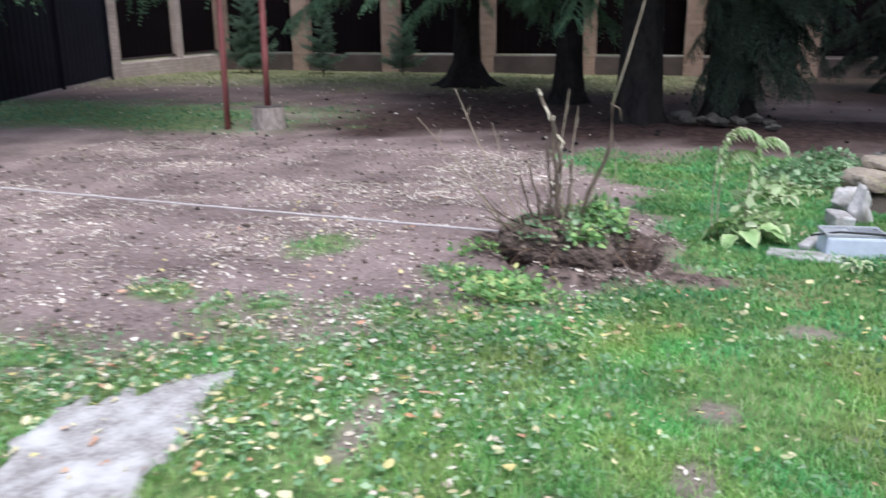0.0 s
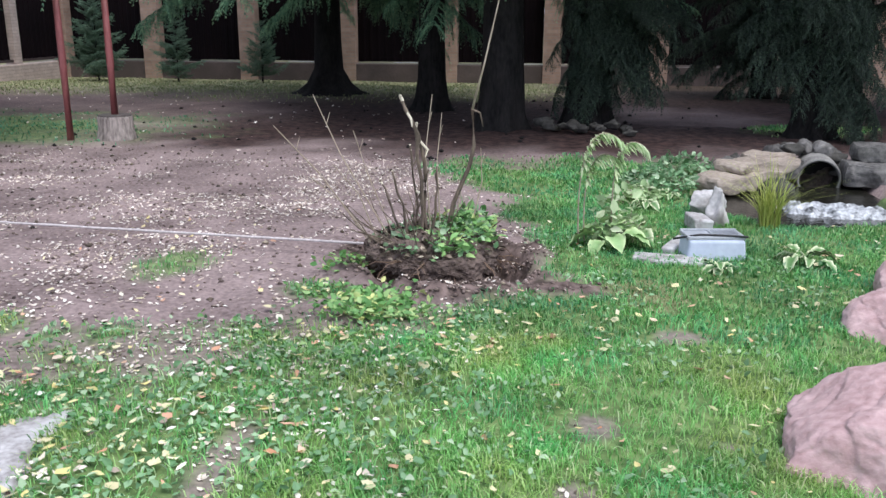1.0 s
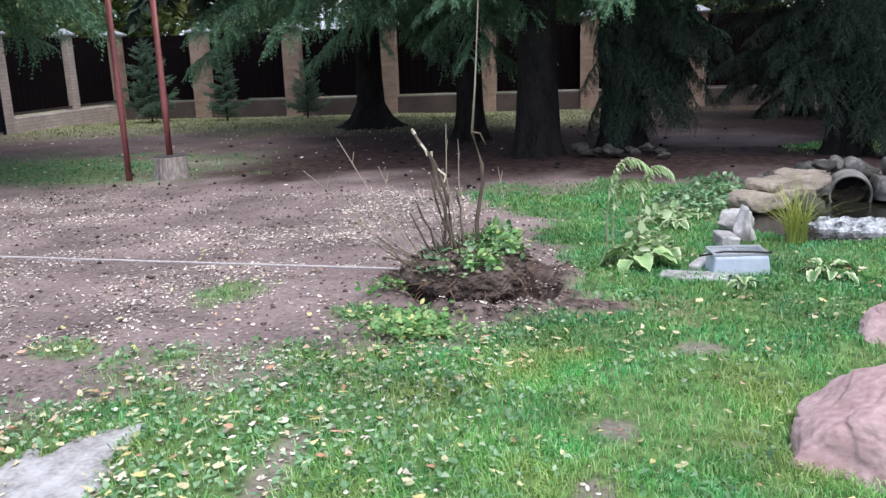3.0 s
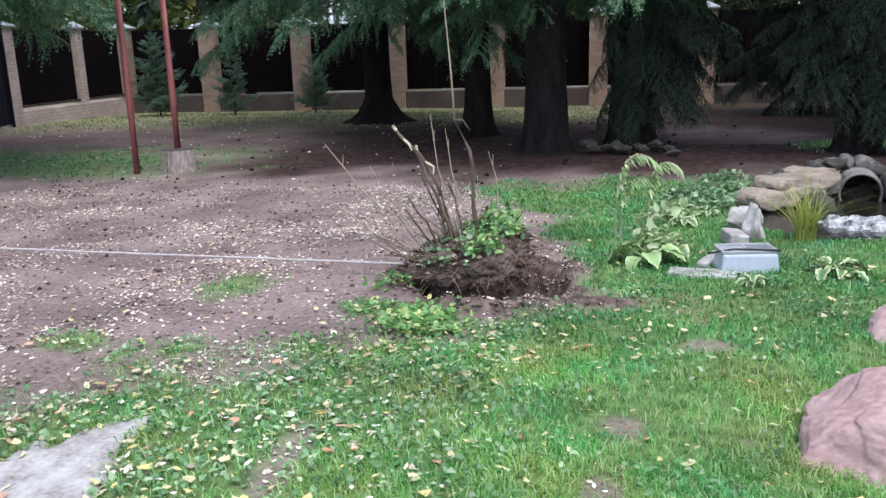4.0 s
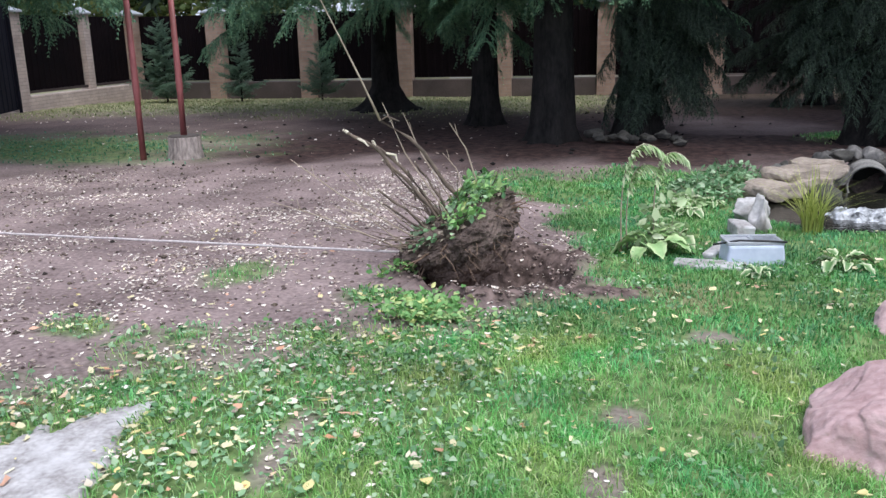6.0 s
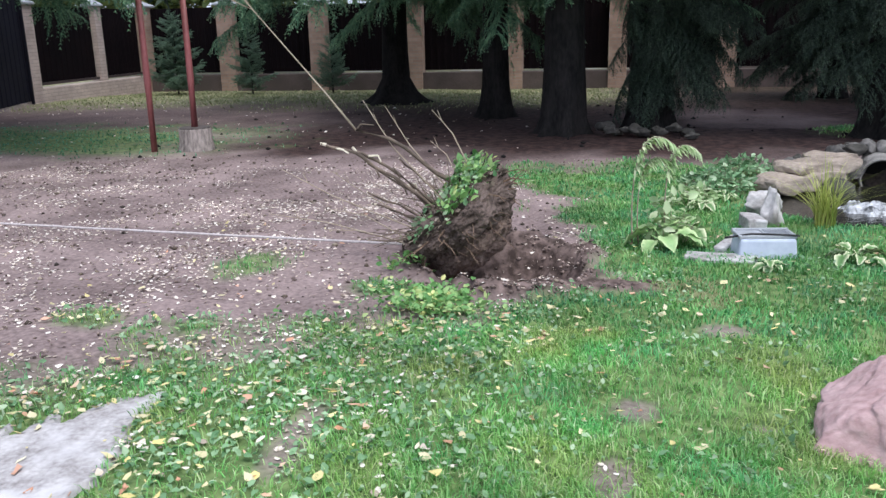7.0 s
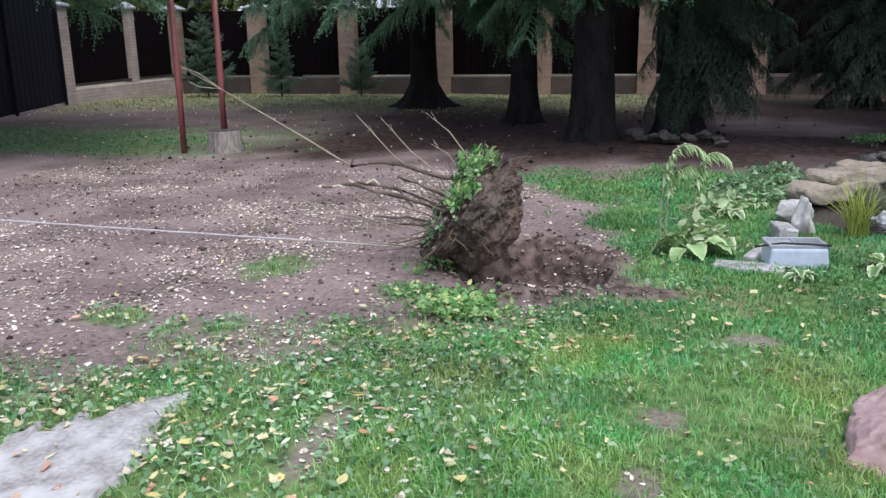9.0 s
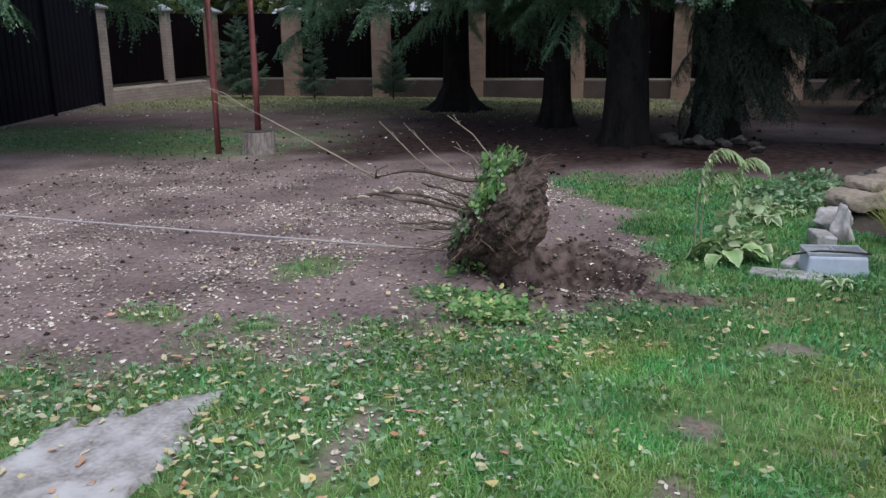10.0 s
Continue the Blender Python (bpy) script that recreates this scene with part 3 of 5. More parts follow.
# ---- spruces ----
def branch_mesh(name, seed, length, gap, twig, mat, needle=0.034, width=0.011, droop=0.3, pitch=0.016, sag=0.7):
    """A spruce branch along x: flat sprays of side twigs, each fledged with short needles and drooping at its tips."""
    rng = np.random.default_rng(seed)
    V, F = [], []

    def tri(a, b, c):
        k = len(V)
        V.extend((a, b, c))
        F.append((k, k + 1, k + 2))

    def limb(u):
        return np.array([u * length * 0.96, 0.06 * length * math.sin(u * 5 + seed), length * (0.1 * u - droop * u * u)])

    def fledge(p, out, L, sag):
        """Needles along one drooping twig."""
        m = max(3, int(L / pitch))
        for j in range(m):
            s = (j + 0.5) / m
            c = p + out * L * s + np.array([0, 0, -sag * L * s * s])
            way = out + np.array([0, 0, -2 * sag * s])
            way /= np.linalg.norm(way)
            lat = np.cross(way, (0, 0, 1.0))
            lat /= np.linalg.norm(lat) + 1e-6
            up = np.cross(lat, way)
            a = rng.uniform(0, math.pi)
            for sgn in (-1, 1):
                d = way * 0.75 + (lat * math.cos(a) + up * math.sin(a) * 0.7) * sgn * 0.6
                d /= np.linalg.norm(d)
                w = np.cross(d, rng.normal(0, 1, 3))
                w *= width / (np.linalg.norm(w) + 1e-6)
                tri(c - w * 0.5, c + w * 0.5, c + d * needle * rng.uniform(0.75, 1.25) * (1.15 - 0.4 * s))

    us = np.linspace(0, 1, 9)
    for a, b in zip(us, us[1:]):
        p, q, r0, r1 = limb(a), limb(b), 0.02 * length / 3 * (1.1 - a) + 0.003, 0.02 * length / 3 * (1.1 - b) + 0.003
        for k in range(4):
            t0, t1 = k * math.pi / 2, (k + 1) * math.pi / 2
            o0, o1 = np.array([0, math.cos(t0), math.sin(t0)]), np.array([0, math.cos(t1), math.sin(t1)])
            tri(p + o0 * r0, p + o1 * r0, q + o1 * r1)
            tri(p + o0 * r0, q + o1 * r1, q + o0 * r1)
    n = int(length / gap)
    for i in range(n):
        u = 0.15 + 0.85 * (i + rng.uniform(0, 1)) / n
        for side in (-1, 1):
            p = limb(u)
            L = twig * (0.45 + 0.75 * math.sin(math.pi * min(1, 0.2 + 0.7 * u))) * rng.uniform(0.7, 1.2)
            out = np.array([rng.uniform(0.35, 0.9), side * rng.uniform(0.45, 1.0), rng.uniform(-0.35, 0.1)])
            out /= np.linalg.norm(out)
            droops = sag * rng.uniform(0.5, 1.4)
            fledge(p, out, L, droops)
            for j in range(int(L / (twig * 0.16))):
                s = 0.2 + 0.75 * (j + rng.uniform(0, 1)) / (L / (twig * 0.16))
                c = p + out * L * s + np.array([0, 0, -droops * L * s * s])
                lat = np.cross(out, (0, 0, 1.0)) * (1 if j % 2 else -1)
                o = out * 0.75 + lat * rng.uniform(0.3, 0.75) + np.array([0, 0, rng.uniform(-0.7, -0.1) - droops * s])
                fledge(c, o / np.linalg.norm(o), twig * rng.uniform(0.22, 0.5) * (1.15 - 0.6 * s), droops)
    ob = from_arrays(name, V, F, mat)
    me = ob.data
    bpy.data.objects.remove(ob)
    return me


LOW = [branch_mesh("branch", 11 + i, 2.6, 0.085, 0.34, NEEDLES, 0.04, 0.014, 0.36, 0.017, 0.8) for i in range(3)]
LOW_SHADED = [branch_mesh("branch", 31 + i, 2.4, 0.095, 0.36, NEEDLES_SHADED, 0.05, 0.02, 0.36, 0.022, 0.9) for i in range(3)]
HIGH = [branch_mesh("branch", 51 + i, 3.0, 0.28, 0.7, NEEDLES_SHADED, 0.3, 0.13, 0.3, 0.22, 0.5) for i in range(2)]
SPRIG = [branch_mesh("branch", 71 + i, 0.6, 0.05, 0.16, NEEDLES_YOUNG, 0.03, 0.008, 0.05, 0.014, 0.2) for i in range(2)]


def hang(tree, me, z, turn, scale, pitch=0.0, at=(0, 0)):
    b = new("branch", me)
    b.parent = tree
    b.matrix_basis = pose(at[0], at[1], z, 0, pitch, turn) @ Matrix.Diagonal((scale, scale, scale, 1))
    return b


def trunk(tree, r, flare, tall=15.0, seed=1, roots=6):
    bm = bmesh.new()
    prof = [(-0.15, r * flare * 1.25), (0.0, r * flare), (0.08, r * (1 + (flare - 1) * 0.62)), (0.22, r * (1 + (flare - 1) * 0.33)), (0.5, r * 1.12), (1.0, r), (2.5, r * 0.9), (5, r * 0.75), (9, r * 0.45), (tall, r * 0.06)]
    sides = 28
    tube(bm, [(0, 0, z) for z, _ in prof], [q for _, q in prof], sides)
    for v in bm.verts:
        a = math.atan2(v.co.y, v.co.x)
        low = max(0, 1 - max(v.co.z, 0) / 0.5)
        k = 1 + low * 0.2 * math.sin(a * roots + seed) + 0.07 * noise.noise((math.cos(a) * 2 + seed, math.sin(a) * 2, v.co.z * 0.7)) + 0.03 * math.sin(a * 13 + v.co.z)
        v.co.x, v.co.y = v.co.x * k, v.co.y * k
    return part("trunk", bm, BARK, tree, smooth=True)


def spruce(x, y, r, flare, seed, low, base, reach, label, toward=None, spread=360, tall=15.0, z=0.0, low_set=LOW):
    rng = random.Random(seed)
    t = thing("spruce_tree", x, y, z, label, "tree", "tall spruces")
    trunk(t, r, flare, tall, seed)
    zz = base
    while zz < max(base + 1.2, 3.4):
        for k in range(low):
            a = (toward - spread / 2 + spread * (k + rng.random()) / low) if toward is not None else 360 * (k + rng.random()) / low
            hang(t, rng.choice(low_set), zz + rng.uniform(-0.2, 0.2), a, reach * rng.uniform(0.72, 1.1), rng.uniform(-6, 12))
        zz += 0.42
    while zz < tall - 0.6:
        s = reach * 1.05 * (1 - zz / (tall + 1.0)) + 0.1
        for k in range(6):
            hang(t, rng.choice(HIGH), zz, 60 * k + rng.uniform(0, 60), s * rng.uniform(0.85, 1.15), rng.uniform(-4, 8))
        zz += 0.62
    return t


def build_spruces():
    spruce(-4.2, 16.65, 0.25, 2.9, 1, 9, 2.7, 1.45, "tall spruce with a flared dark trunk and drooping green branches", z=-0.03)
    spruce(-1.82, 13.75, 0.205, 1.6, 2, 8, 2.6, 1.05, "slender spruce with a dark bare trunk and hanging boughs")
    spruce(-0.62, 11.65, 0.27, 1.4, 3, 8, 2.5, 0.9, "thick spruce trunk with light green hanging branch tips")
    dark = spruce(0.55, 12.0, 0.27, 1.5, 4, 7, 2.7, 0.62, "dark spruce whose boughs hang low over the litter", low_set=LOW_SHADED)
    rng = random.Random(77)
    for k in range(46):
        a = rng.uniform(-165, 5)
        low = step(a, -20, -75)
        hang(dark, rng.choice(LOW_SHADED), rng.uniform(1.3 - 0.3 * low, 2.5), a, rng.uniform(0.32, 0.5) + 0.12 * (1 - low), rng.uniform(10, 26) + 24 * low)
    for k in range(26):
        hang(dark, rng.choice(LOW_SHADED), rng.uniform(0.9, 1.7), rng.uniform(-150, -50), rng.uniform(0.26, 0.36), rng.uniform(30, 50))
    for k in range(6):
        hang(dark, rng.choice(LOW_SHADED), rng.uniform(1.75, 2.05), rng.uniform(-50, -8), rng.uniform(0.5, 0.68), rng.uniform(6, 16))
    east = spruce(3.3, 11.4, 0.22, 1.4, 5, 7, 2.6, 0.66, "dense dark spruce standing behind the stone culvert", low_set=LOW_SHADED)
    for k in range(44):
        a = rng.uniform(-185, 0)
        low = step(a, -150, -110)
        hang(east, rng.choice(LOW_SHADED), rng.uniform(1.2 - 0.3 * low, 2.5), a, rng.uniform(0.36, 0.54), rng.uniform(8, 24) + 22 * low)
    spruce(4.2, 17.6, 0.2, 1.4, 8, 8, 0.8, 0.8, "bushy dark spruce before the far fence", low_set=LOW_SHADED, tall=9, z=-0.08)
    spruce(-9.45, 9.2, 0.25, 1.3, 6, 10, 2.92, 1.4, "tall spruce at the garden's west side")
    spruce(6.6, 13.5, 0.25, 1.5, 7, 6, 1.6, 1.0, "dense spruce near the far fence", low_set=LOW_SHADED)
    for x, y, h, w, seed in ((-10.85, 20.2, 2.0, 0.62, 1), (-9.0, 20.6, 1.55, 0.48, 2), (-6.95, 20.9, 1.4, 0.44, 3)):
        rng = random.Random(seed)
        s = thing("spruce_sapling", x, y, -0.14, "young grey-green spruce growing before the fence", "sapling", "young spruces")
        bm = bmesh.new()
        tube(bm, [(0, 0, -0.05), (0.01, 0, h * 0.5), (0, 0, h)], [0.025, 0.016, 0.004], 7)
        part("trunk", bm, BARK, s)
        zz = 0.12
        while zz < h:
            for k in range(7):
                hang(s, rng.choice(SPRIG), zz + rng.uniform(-0.06, 0.06), 51 * k + rng.uniform(0, 50), (w * 1.8 * (1 - zz / (h * 1.08)) ** 0.8 + 0.16) * rng.uniform(0.45, 1.3), rng.uniform(-42, -8))
            zz += 0.13


build_spruces()


# ---- the shrub that is pulled out ----
PIVOT = (-1.05, 5.1, 0.09)


def soil_ball(bm, seed, size, under, at, jag, detail=5):
    """A lump of torn-out earth: flat on top, crumbling at its sides; under: its depth below the middle."""
    made = bmesh.ops.create_icosphere(bm, subdivisions=detail, radius=1.0)
    off = Vector((seed, seed * 2, seed * 3))
    for v in made["verts"]:
        c = v.co.copy()
        side = math.hypot(c.x, c.y)
        full = 1 + 0.16 * side * side * (1 - side)
        b = Vector((c.x * size[0] * full, c.y * size[1] * full, c.z * (size[2] if c.z > 0 else under)))
        k = 0.055 * noise.noise(b * 4.5 + off) + 0.038 * noise.noise(b * 11 + off) + 0.024 * abs(noise.noise(b * 24 + off)) + 0.014 * noise.noise(b * 52 + off)
        v.co = b + c * k * jag + Vector(at)
    return bm


def leaves_mesh(name, spots, mat, parent, seed, size, label=""):
    """Small pointed leaves with a folded midrib at the given places."""
    rng = np.random.default_rng(seed)
    V, F = [], []
    for p in spots:
        d = rng.normal(0, 1, 3)
        d[2] = abs(d[2]) * 0.5
        d /= np.linalg.norm(d)
        n = rng.normal(0, 0.6, 3) + np.array([0, 0, 1.0])
        lat = np.cross(d, n)
        lat /= np.linalg.norm(lat) + 1e-6
        n = np.cross(lat, d)
        L = size * rng.uniform(0.6, 1.3)
        W = L * rng.uniform(0.26, 0.36)
        p = np.asarray(p)
        k = len(V)
        V.extend([p, p + d * L * 0.35 + lat * W + n * W * 0.3, p + d * L * 0.4, p + d * L * 0.35 - lat * W + n * W * 0.3, p + d * L - n * L * 0.15,
                  p + d * L * 0.75 + lat * W * 0.6 + n * W * 0.1, p + d * L * 0.75 - lat * W * 0.6 + n * W * 0.1])
        F.extend([(k, k + 2, k + 1), (k, k + 3, k + 2), (k + 1, k + 2, k + 5), (k + 2, k + 3, k + 6), (k + 2, k + 4, k + 5), (k + 2, k + 6, k + 4)])
    ob = from_arrays(name, V, F, mat, parent)
    return tagged(ob, label, kind="stuff")


def build_shrub():
    s = thing("uprooted_shrub", *PIVOT, "cut-back shrub with its earthy root ball, torn out by a rope", "shrub", rz=8)
    rng = random.Random(5)
    bm = bmesh.new()
    soil_ball(bm, 4, (0.4, 0.45, 0.1), 0.21, (0.38, -0.02, 0.0), 1.25, 6)
    part("root_ball", bm, SOIL, s, "dark crumbling earth held by roots", smooth=False)
    bm = bmesh.new()
    soil_ball(bm, 9, (0.27, 0.33, 0.15), 0.15, (0.36, -0.05, -0.16), 1.1)
    part("clinging_earth", bm, SUBSOIL, s, "lighter brown subsoil clinging under the roots", smooth=False)
    stems = [[(0.30, -0.02, 0.02), (0.31, -0.02, 0.3), (0.285, -0.04, 0.68), (0.22, -0.05, 0.84), (0.19, -0.05, 0.92)],
             [(0.34, 0.0, 0.05), (0.33, 0.0, 0.45), (0.295, -0.01, 0.66), (0.28, -0.01, 0.76)],
             [(0.28, 0.05, 0.05), (0.27, 0.07, 0.35), (0.24, 0.08, 0.62)],
             [(0.38, 0.03, 0.05), (0.39, 0.05, 0.3), (0.40, 0.06, 0.5)],
             [(0.24, -0.06, 0.05), (0.2, -0.1, 0.3), (0.14, -0.12, 0.5)],
             [(0.2, 0.0, 0.05), (0.13, 0.02, 0.25), (0.06, 0.04, 0.42)]]
    bending = []
    for i, pts in enumerate(stems):
        bm = bmesh.new()
        pts = [Vector(p) for p in pts]
        pts = [p for a, b in zip(pts, pts[1:]) for p in (a, a.lerp(b, 0.35) + Vector((rng.uniform(-0.012, 0.012), rng.uniform(-0.01, 0.01), 0)), a.lerp(b, 0.7) + Vector((rng.uniform(-0.012, 0.012), rng.uniform(-0.01, 0.01), 0)))] + [pts[-1]]
        rad = np.linspace(0.0125, 0.009, len(pts)) * (1.0 if i < 2 else 0.7) * [1 + 0.16 * math.sin(k * 2.3 + i) for k in range(len(pts))]
        tube(bm, pts, rad, 8)
        foot = Vector(pts[0])
        bmesh.ops.translate(bm, verts=bm.verts, vec=-foot)
        st = part("stem", bm, STEM, s, smooth=True)
        st.location = foot
        bending.append((st, foot))
        bm = bmesh.new()
        a, b = Vector(pts[-2]), Vector(pts[-1])
        tube(bm, [b - (b - a).normalized() * 0.03, b + (b - a).normalized() * 0.006], [rad[-1] * 1.08, rad[-1] * 0.9], 8)
        bmesh.ops.translate(bm, verts=bm.verts, vec=-foot)
        part("cut_end", bm, CUT_WOOD, st, "pale fresh cut")
    for i in range(3):
        p = Vector(stems[i][-2]) - bending[i][1]
        for h in (0.35, 0.6):
            q, side = p * h, rng.choice((-1, 1))
            bm = bmesh.new()
            tube(bm, [q, q + Vector((0.02 * side, -0.01, 0.03)), q + Vector((0.035 * side, -0.015, 0.075))], [0.006, 0.0045, 0.0035], 6)
            part("spur", bm, STEM, bending[i][0], "short side shoot")
        bm = bmesh.new()
        tube(bm, [p, p + Vector((0.03 + 0.02 * i, -0.02, -0.05)), p + Vector((0.035, -0.03, -0.09))], [0.008, 0.007, 0.004], 6)
        part("bark_strip", bm, CUT_WOOD, bending[i][0], "torn strip of pale bark")
    for a, b, r in (((0.0, -0.05, 0.08), (-0.53, -0.1, 0.76), 0.004), ((0.1, 0.0, 0.1), (-0.32, 0.05, 0.92), 0.004), ((0.36, 0.02, 0.1), (0.37, 0.05, 0.92), 0.004), ((0.42, 0.1, 0.1), (0.43, 0.2, 0.8), 0.0035), ((0.6, 0.05, 0.1), (0.66, 0.1, 0.6), 0.004), ((0.12, 0.1, 0.1), (-0.1, 0.15, 0.7), 0.0035), ((-0.02, 0.05, 0.05), (-0.35, 0.0, 0.45), 0.0035), ((0.05, -0.1, 0.08), (-0.2, -0.15, 0.55), 0.0035), ((0.5, 0.12, 0.1), (0.52, 0.16, 0.45), 0.0035)):
        a, b = Vector(a), Vector(b)
        m = a.lerp(b, 0.55) + Vector((rng.uniform(-0.04, 0.04), 0, 0.03))
        bm = bmesh.new()
        tube(bm, [a, m, b], [r * 1.25, r, r * 0.55], 6)
        f = m.lerp(b, 0.5)
        tube(bm, [f, f + Vector((0.02, 0.01, 0.07))], [r * 0.7, r * 0.4], 5)
        part("twig", bm, STEM_PALE, s)
    for i in range(30):
        a = rng.uniform(0, 2 * math.pi)
        q = rng.uniform(0.02, 0.34)
        p = Vector((0.3 + q * math.cos(a), q * math.sin(a), 0.1))
        lean = Vector(((p.x - 0.33) * 0.6 + rng.uniform(-0.1, 0.08), p.y * 0.5 + rng.uniform(-0.06, 0.06), rng.uniform(0.08, 0.27)))
        bm = bmesh.new()
        tube(bm, [p, p + lean * 0.5 + Vector((rng.uniform(-0.03, 0.03), 0, 0)), p + lean], [0.0045, 0.0035, 0.002], 5)
        part("twig", bm, STEM, s)
    for i in range(46):
        a = rng.uniform(-1.9, 1.9) if i % 4 else rng.uniform(0, 2 * math.pi)
        d = Vector((math.cos(a), math.sin(a), rng.uniform(-0.7, 0.12))).normalized()
        p = Vector((0.38 + d.x * 0.42, d.y * 0.46, d.z * 0.22 + 0.01))
        e = p + d * rng.uniform(0.05, 0.17) + Vector((rng.uniform(-0.06, 0.06), rng.uniform(-0.06, 0.06), rng.uniform(-0.12, 0.02)))
        bm = bmesh.new()
        tube(bm, [p - d * 0.1, p, p.lerp(e, 0.5) + Vector((rng.uniform(-0.02, 0.02), rng.uniform(-0.02, 0.02), 0.012)), e], [0.005, 0.004, 0.0025, 0.0012], 5)
        part("root", bm, ROOT, s)
    green, dull, dead = [], [], []
    for _ in range(1500):
        a, q = rng.uniform(0, 2 * math.pi), math.sqrt(rng.random())
        x, y = 0.38 + 0.4 * q * math.cos(a), 0.42 * q * math.sin(a)
        z = 0.1 * math.sqrt(max(0, 1 - q * q)) + rng.uniform(-0.005, 0.03)
        if rng.random() < 0.75 * step(x + 0.25 * wob(x, y, 9.0, 3) - 0.3 * min(0, y + 0.1), 0.34, 0.54) * (1 - step(x, 0.7, 0.78)):
            (green if rng.random() < 0.75 else dull).append((x, y, z + rng.uniform(0, 0.07 + 0.07 * step(x, 0.45, 0.6))))
        elif rng.random() < 0.3 * step(wob(x, y, 8.0, 5), -0.2, 0.3):
            dull.append((x, y, z + rng.uniform(0, 0.05)))
        elif rng.random() < 0.6:
            dead.append((x, y, z))
    leaves_mesh("green_leaves", green, CLOVER, s, 3, 0.055, "bright green and yellowing leaves")
    leaves_mesh("dull_leaves", dull, DEEP_WEED, s, 4, 0.05, "dull green leaves")
    leaves_mesh("dead_leaves", dead, DEAD, s, 6, 0.042, "dry brown leaf litter")
    bm = bmesh.new()
    o = Vector((0.46, 0.03, 0.18))
    pts = [Vector(p) - o for p in ((0.44, 0.03, 0.02), (0.5, 0.03, 0.28), (0.6, 0.03, 0.5), (0.63, 0.03, 0.62), (0.625, 0.03, 0.83), (0.70, 0.03, 1.1), (0.77, 0.03, 1.38), (0.86, 0.03, 1.75), (0.92, 0.03, 2.02))]
    tube(bm, pts[:5], [0.016, 0.014, 0.0125, 0.0115, 0.0095], 8)
    tube(bm, [pts[4], pts[4] + Vector((0.045, 0, -0.02)), pts[4] + Vector((0.06, 0, -0.1))], [0.007, 0.006, 0.004], 6)
    long_stem = part("long_stem", bm, STEM, s, "long stem with a whippy tip", smooth=True)
    long_stem.location = o
    bm = bmesh.new()
    up = [p - pts[4] for p in pts[4:]]
    tube(bm, up, [0.008, 0.0055, 0.004, 0.003, 0.0015], 7)
    tube(bm, [up[3], up[3] + Vector((0.05, 0.02, 0.16)), up[3] + Vector((0.06, 0.03, 0.3))], [0.004, 0.003, 0.0015], 5)
    tube(bm, [up[3], up[3] + Vector((-0.03, 0.02, 0.14)), up[3] + Vector((-0.02, 0.03, 0.22))], [0.003, 0.003, 0.0015], 5)
    whip = part("whip", bm, STEM_PALE, long_stem, "thin pale whippy shoot", smooth=True)
    whip.location = pts[4]
    return s, long_stem, whip, tuple(pts[4]), bending


def build_rope():
    bm = bmesh.new()
    pts = [(-x, 0.092 * x, 0.003 * x - 0.02 * math.sin(math.pi * x / 11)) for x in np.linspace(0, 11, 40)]
    tube(bm, pts, [0.0085] * 40, 8)
    for v in bm.verts:
        v.co.z += 0.0012 * math.sin(v.co.x * 300)
    rope = thing("rope", -1.02, 5.2, 0.1, "dirty white rope pulled taut over the bare earth", "rope")
    part("line", bm, ROPE, rope, smooth=True)
    bm = bmesh.new()
    tube(bm, [(0.02, 0, 0), (-0.03, 0, 0.004), (-0.08, 0.006, 0)], [0.012, 0.02, 0.011], 10)
    part("knot", bm, ROPE, rope, "knotted end of the rope", smooth=True)
    bm = bmesh.new()
    ring = [(0.12 + 0.14 * math.cos(a), 0.15 * math.sin(a), 0.02) for a in (2 * math.pi * k / 20 for k in range(21))]
    tube(bm, ring, [0.0085] * 21, 7)
    part("loop", bm, ROPE, rope, "loop round the shrub's foot", smooth=True)
    return rope


SHRUB, LONG_STEM, WHIP, WHIP_AT, STEMS = build_shrub()
ROPE_THING = build_rope()


# ---- the pond, its stones and the culvert ----
def stone(name, x, y, z, size, seed, mat, label, category="stone", group="", rough=0.25, angular=0, rz=0, detail=3, smooth=True):
    bm = bmesh.new()
    lump(bm, size, seed, rough, detail, -size[2] * 0.75, angular=angular)
    ob = part(name, bm, mat, None, label, smooth)
    ob.matrix_world = pose(x, y, z, 0, 0, rz)
    return tagged(ob, label, category, group)


def ledge_stone(x, y, z, size, seed, mat, label, group, rz):
    """A flat split stone: a box worn at its corners and broken along its edges."""
    bm = bmesh.new()
    box(bm, *size)
    bmesh.ops.subdivide_edges(bm, edges=bm.edges[:], cuts=11, use_grid_fill=True)
    off = Vector((seed * 3.1, seed * 1.7, seed))
    for v in bm.verts:
        c = v.co.copy()
        u = Vector((2 * c.x / size[0], 2 * c.y / size[1], 2 * c.z / size[2] - 1))
        worn = max(0, u.length - 1.15) * 0.22
        v.co = Vector((c.x * (1 - worn), c.y * (1 - worn), c.z - worn * size[2] * u.z * 0.5))
        v.co += Vector((noise.noise(c * 5 + off), noise.noise(c * 5 - off), 0.5 * noise.noise(c * 4 + off * 2))) * 0.05 + Vector((noise.noise(c * 17 + off), noise.noise(c * 17 - off), noise.noise(c * 15 + off * 2))) * 0.014
    ob = part("ledge_stone", bm, mat, None, label)
    ob.matrix_world = pose(x, y, z - 0.03, 0, 0, rz)
    return tagged(ob, label, "stone", group)


